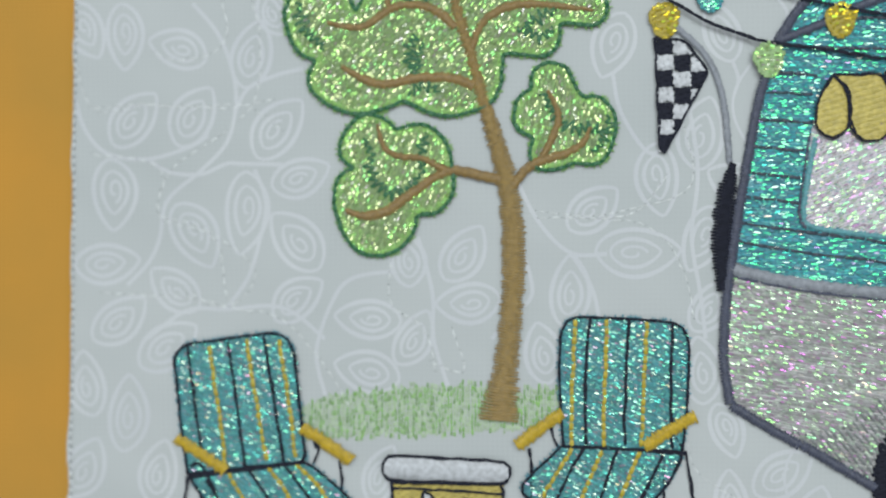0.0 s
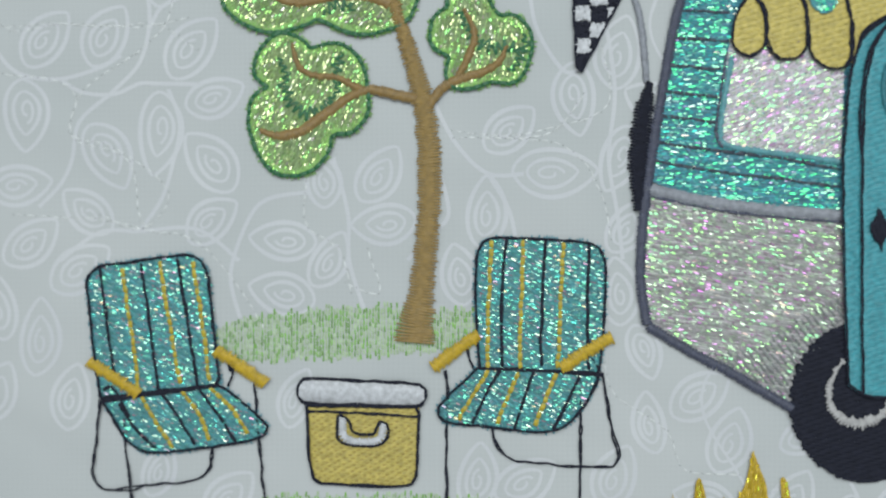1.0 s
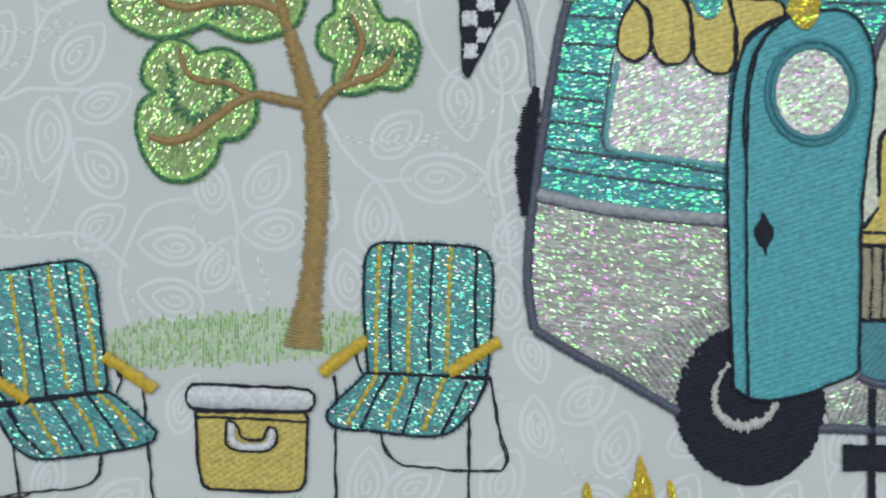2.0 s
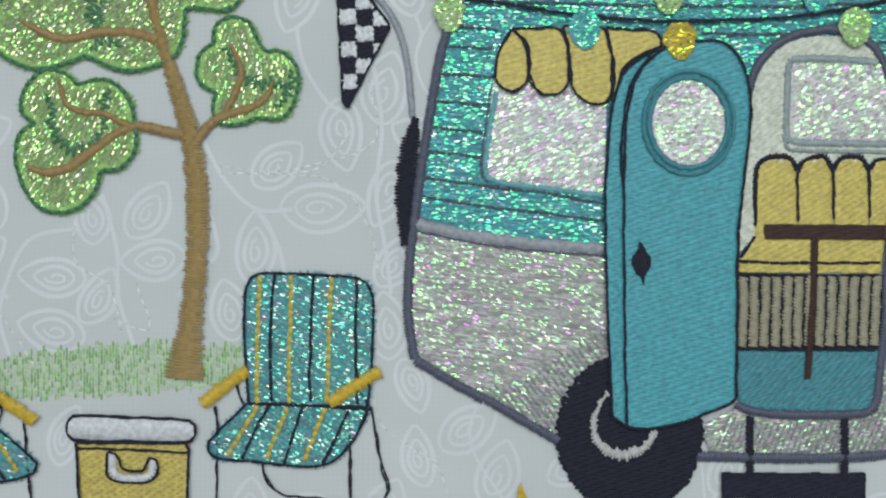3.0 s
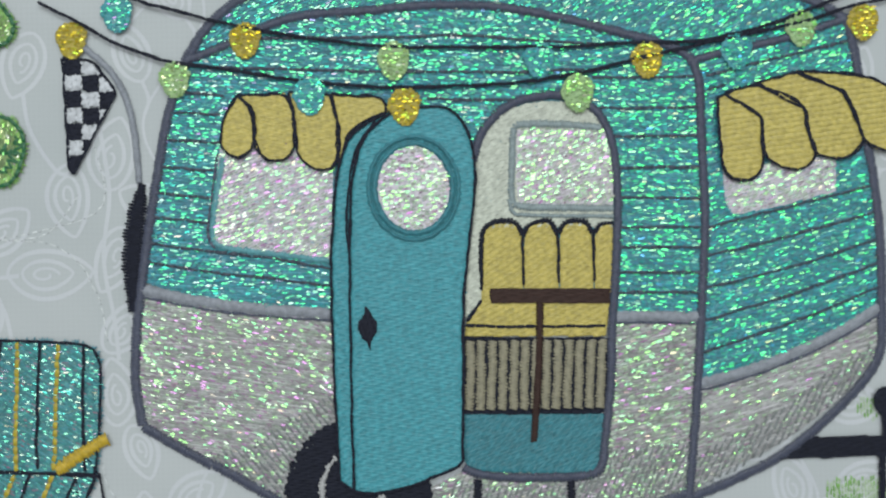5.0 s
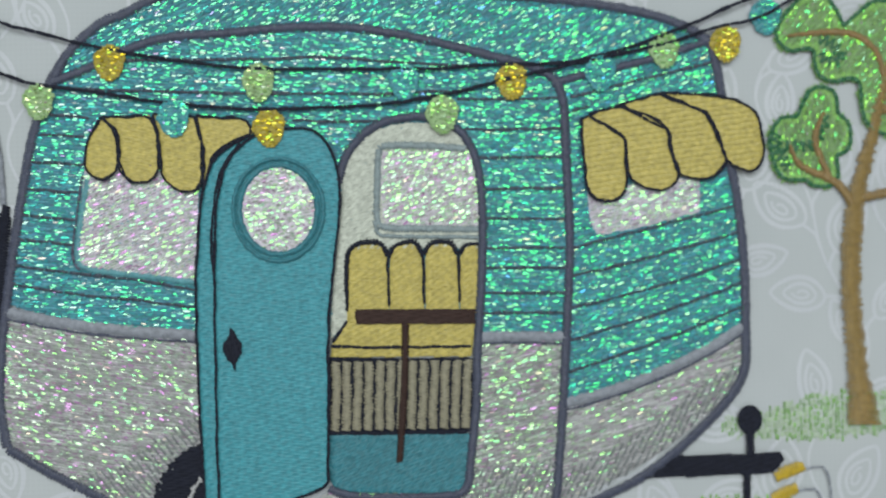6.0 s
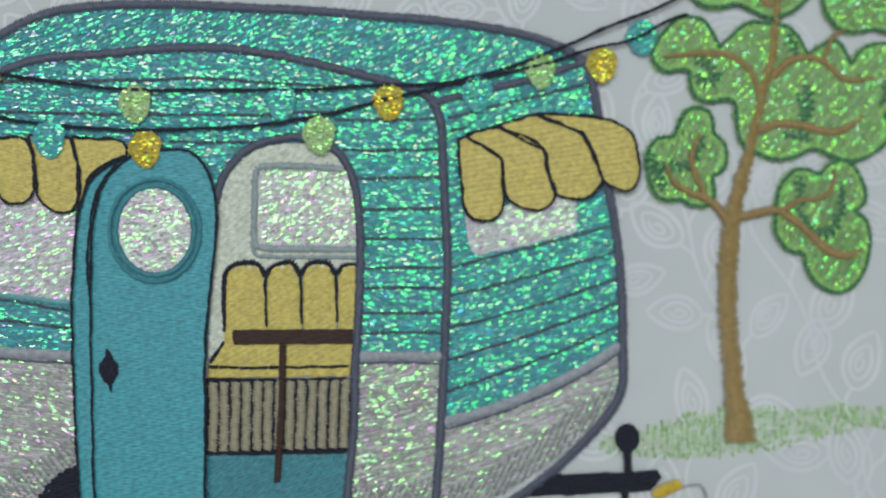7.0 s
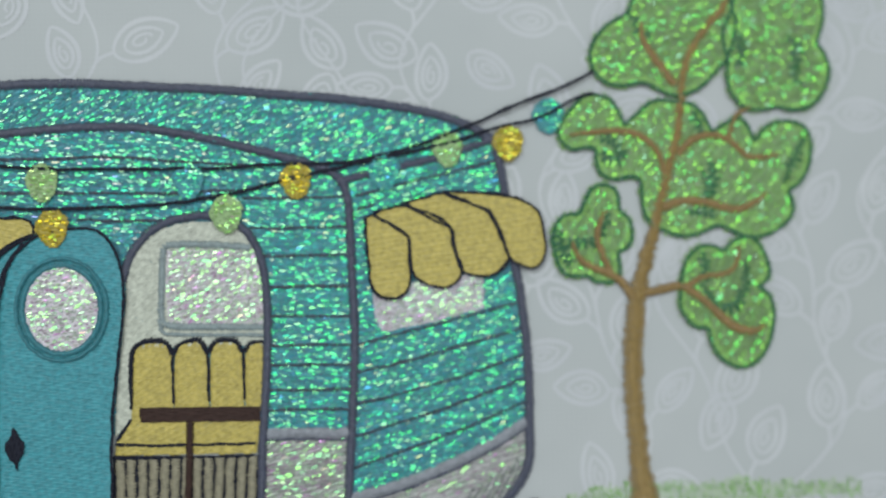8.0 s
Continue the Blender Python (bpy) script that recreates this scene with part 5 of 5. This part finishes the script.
band("door_frame", [(118.2, 59.6), (119.7, 64.3), (124.0, 68.8), (129.9, 70.7), (135.8, 70.4), (140.2, 67.6), (142.6, 62.2), (143.4, 53.4), (143.1, 43.5), (142.2, 30.7), (141.6, 18.9), (140.5, 10.1), (139.8, 5.4), (137.0, 4.0), (127.1, 3.8), (119.3, 4.4), (115.6, 5.8)], 1.6, SLATE, doorway, 0.75, label="slate satin door frame")

# the open door
door = part_empty("door", camper, "teal stitched door standing open")
dense("door_edge", [(94.1, 3.7), (94.1, 3.7), (93.4, 19.5), (93.1, 39.2), (93.7, 51.0), (94.8, 58.9), (96.8, 63.8), (100.3, 66.5), (102.8, 67.8), (102.8, 67.8), (99.3, 63.8), (97.8, 59.8), (96.8, 53.0), (96.4, 39.2), (96.3, 19.5), (96.6, 2.2), (96.6, 2.2)], 2, TEAL, door, 0.85, 3.0, "narrow teal door edge")
face = [(96.6, 2.2), (96.6, 2.2), (96.3, 19.5), (96.4, 39.2), (96.7, 53.0), (97.8, 59.8), (99.3, 63.8), (102.3, 66.9), (106.3, 68.6), (110.2, 69.0), (114.1, 68.5), (116.5, 66.0), (118.0, 62.0), (118.5, 55.6), (117.3, 45.8), (116.2, 36.0), (115.8, 23.2), (115.6, 10.4), (115.4, 6.4), (115.4, 6.4), (109.4, 4.0), (104.5, 2.4), (99.5, 1.7)]
dense("door_panel", face, 2, TEAL, door, 0.95, 3.4, "smooth teal fill-stitched door panel")
cord("outline", face + face[:1], INK, door, 1.35, 0.42, False, 2, 1.7, "black outline")
cord("outline", [(96.8, 2.2), (94.1, 3.7), (94.1, 3.7), (93.4, 19.5), (93.1, 39.2), (93.7, 51.0), (94.8, 58.9), (96.8, 63.8), (100.3, 66.5), (103.1, 68.0)], INK, door, 1.3, 0.42, False, 2, 1.7, "black outline")
cord("outline", [(96.4, 42.0), (95.9, 49.0), (96.5, 55.9), (98.1, 62.3), (101.3, 66.5)], INK, door, 1.3, 0.34, False, 2, 1.7, "black outline")
eye_at = (107.7, 54.8)
porthole = part_empty("porthole", door, "round pearly porthole with teal ring")


pane = oval(*eye_at, 6.35, 7.35)
sew("pane", fill_stitches(np.array(pane), 20, 0.4, 3.0), LILAC, porthole, 1.3, 0.45, 0.2, "pearly white pane")
folds("film_glitter", np.array(pane), 8, PEARL_FILM, porthole, 1.5, 0.3, 0.8, (0.5, 1.3), 0.25, 12.0)
for rx, ry, w in ((6.8, 7.8, 1.0), (7.85, 8.95, 0.7)):
    loop = oval(*eye_at, rx, ry)
    band("ring", loop + loop[:1], w, TEAL_DEEP, porthole, 1.4, h=0.35, label="deep teal satin ring")
dense("door_handle", [(99.0, 34.4), (99.0, 34.4), (99.7, 33.7), (99.8, 32.9), (100.8, 31.7), (100.8, 29.7), (100.0, 28.8), (99.7, 26.6), (99.7, 26.6), (99.1, 28.2), (98.3, 29.0), (97.7, 30.5), (97.8, 31.8), (98.6, 32.7)], 88, INK, door, 1.4, 3.0, "black keyhole-shaped handle", edge=0.2)

# step, hitch and jack
step = part_empty("step", camper, "black folding entry step")
for pts in ([(118.1, 3.6), (118.0, -0.5), (118.0, -7.4)], [(134.5, 3.4), (134.5, -0.7), (134.4, -7.6)], [(117.9, -9.9), (117.9, -16.3)], [(134.4, -10.1), (134.3, -16.5)]):
    band("step_leg", pts, 1.5, INK, step, 0.55, h=0.4)
dense("step_board", [(113.0, -6.1), (113.0, -6.1), (138.1, -6.4), (138.1, -6.4), (138.0, -10.9), (138.0, -10.9), (113.0, -10.6), (113.0, -10.6)], 2, INK, step, 0.6, 3.4, smooth=False)
hitch = part_empty("hitch", camper, "black tow hitch with jack")
dense("hitch_bar", [(175.1, 9.8), (175.1, 9.8), (181.0, 10.0), (192.2, 10.0), (192.2, 10.0), (195.6, 10.3), (195.6, 10.3), (196.4, 8.9), (194.3, 6.6), (194.3, 6.6), (185.0, 6.4), (170.0, 6.2), (170.0, 6.2)], 3, INK, hitch, 0.55, 3.4, smooth=False)
jack = [(190.3, 16.1)][0]
dense("jack_knob", oval(*jack, 2.2, 2.5), 3, INK, hitch, 0.58)
band("jack_stem", [(190.2, 14.7), (190.3, 12.1), (190.3, 9.8)], 1.6, INK, hitch, 0.5)
band("jack_leg", [(189.7, 6.6), (189.6, 3.1), (189.4, -1.4)], 1.4, INK, hitch, 0.4)

# ---- string lights ----
def light_string(line, bulbs, label):
    ob = thing("string_lights", None, label, "string lights", "light strings")
    cord("cable", line, INK, ob, 1.05, 0.55, False, 2, 2.0, "thin black stitched cable", 0.1)
    for (x, y), color in bulbs:
        rx, ry = rng.uniform(2.95, 3.15), rng.uniform(3.15, 3.4)
        z = 0.5 if x < 62 or x > 192 else 1.45 if 68 < y < 72 else 1.0
        top = [(x + rx * math.cos(a) * (1.0 if math.sin(a) > 0 else 0.82), y + ry * math.sin(a)) for a in np.linspace(0, 2 * math.pi, 18, endpoint=False)]
        mat, shine, words = {"t": (TEAL_BULB, MINT_FILM, "teal"), "y": (MUSTARD, GOLD_FILM, "gold"), "g": (MINT, LEAF_FILM, "mint green")}[color]
        bulb = sew("bulb", fill_stitches(np.array(top), rng.uniform(-8, 8), 0.4, 2.6, 0.16), mat, ob, z, 0.46, 0.22, words + " glittering round bulb")
        folds("film_glitter", np.array(top), 0, shine, bulb, z + 0.24, 0.4, 0.85 if color == "t" else 0.62, (0.35, 0.95), 0.27)


bulbs_high = list(zip([(56.5, 86.0), (78.8, 80.9), (104.6, 77.1), (130.1, 76.9), (149.0, 76.7), (164.8, 78.0), (176.2, 81.8), (194.6, 87.6)], "tygtytgt"))
bulbs_low = list(zip([(48.6, 81.5), (66.5, 74.3), (89.9, 71.0), (106.4, 69.0), (136.7, 70.9), (187.2, 82.7)], "ygtygy"))
light_string([(42.2, 96.8), (53.8, 91.2), (58.7, 88.7), (67.4, 86.1), (77.2, 83.6), (86.9, 81.7), (96.8, 80.3), (106.6, 79.5), (116.5, 79.3), (126.4, 79.2), (136.3, 79.2), (146.3, 79.7), (155.3, 79.7), (164.3, 81.0), (173.4, 83.6), (181.3, 86.6), (187.4, 89.2), (197.8, 93.1), (203.0, 95.7)], bulbs_high, "black light string with coloured bulbs above the camper roof")
light_string([(43.0, 88.1), (49.9, 84.5), (55.8, 81.0), (63.5, 78.1), (67.3, 77.3), (77.0, 75.7), (86.8, 74.1), (96.6, 72.9), (106.5, 72.5), (116.4, 72.6), (126.3, 73.0), (136.3, 74.4), (146.3, 76.7), (154.3, 78.4), (164.3, 80.5), (175.4, 82.8), (185.2, 85.6), (193.5, 87.6), (198.7, 90.4), (202.7, 91.8)], bulbs_low, "black light string with coloured bulbs draped across the camper")

# ---- campfire and the half-seen motif ----
fire = thing("campfire", None, "embroidered golden glittering campfire flames", "campfire")
for pts in ([(73.7, -20.9), (73.7, -20.9), (74.9, -16.9), (76.5, -14.0), (77.3, -11.0), (78.1, -7.7), (78.1, -7.7), (79.3, -11.0), (80.4, -14.2), (80.7, -20.8), (80.7, -20.8)], [(67.4, -20.9), (67.4, -20.9), (67.9, -16.0), (68.3, -13.0), (68.9, -12.5), (68.9, -12.5), (69.7, -14.8), (70.8, -20.9), (70.8, -20.9)],
            [(82.5, -20.8), (82.5, -20.8), (82.9, -15.9), (82.8, -12.6), (83.5, -12.4), (83.5, -12.4), (84.3, -14.9), (85.0, -20.8), (85.0, -20.8)], [(63.8, -20.9), (63.8, -20.9), (64.2, -15.2), (64.2, -15.2), (65.0, -20.9), (65.0, -20.9)], [(71.4, -20.9), (71.4, -20.9), (73.0, -15.6), (73.0, -15.6), (74.1, -20.9), (74.1, -20.9)]):
    glitter("flame", pts, 80, GOLD, GOLD_FILM, fire, 0.12, 0.3, label="golden glittering flame")
# unidentified motif: gold bars and grey curves; fork is only a placeholder category
tools = thing("half_seen_motif", None, "two gold satin bars with thin grey curved outlines", "fork")
for pts in ([(194.8, 5.6), (197.2, 6.8), (199.9, 7.5)], [(194.1, 1.8), (196.4, 2.8), (198.6, 3.7)]):
    band("grip", pts, [1.8, 2.3, 2.3, 1.9], GOLD, tools, 0.35, label="gold satin bar")
for pts in ([(199.9, 7.1), (203.3, 7.3), (204.5, 4.8), (204.7, 0.6)], [(198.6, 3.1), (202.2, 3.3), (203.2, 0.6)]):
    cord("wire", pts, TRIM_GREY, tools, 0.25, 0.34, label="thin grey stitched curve")
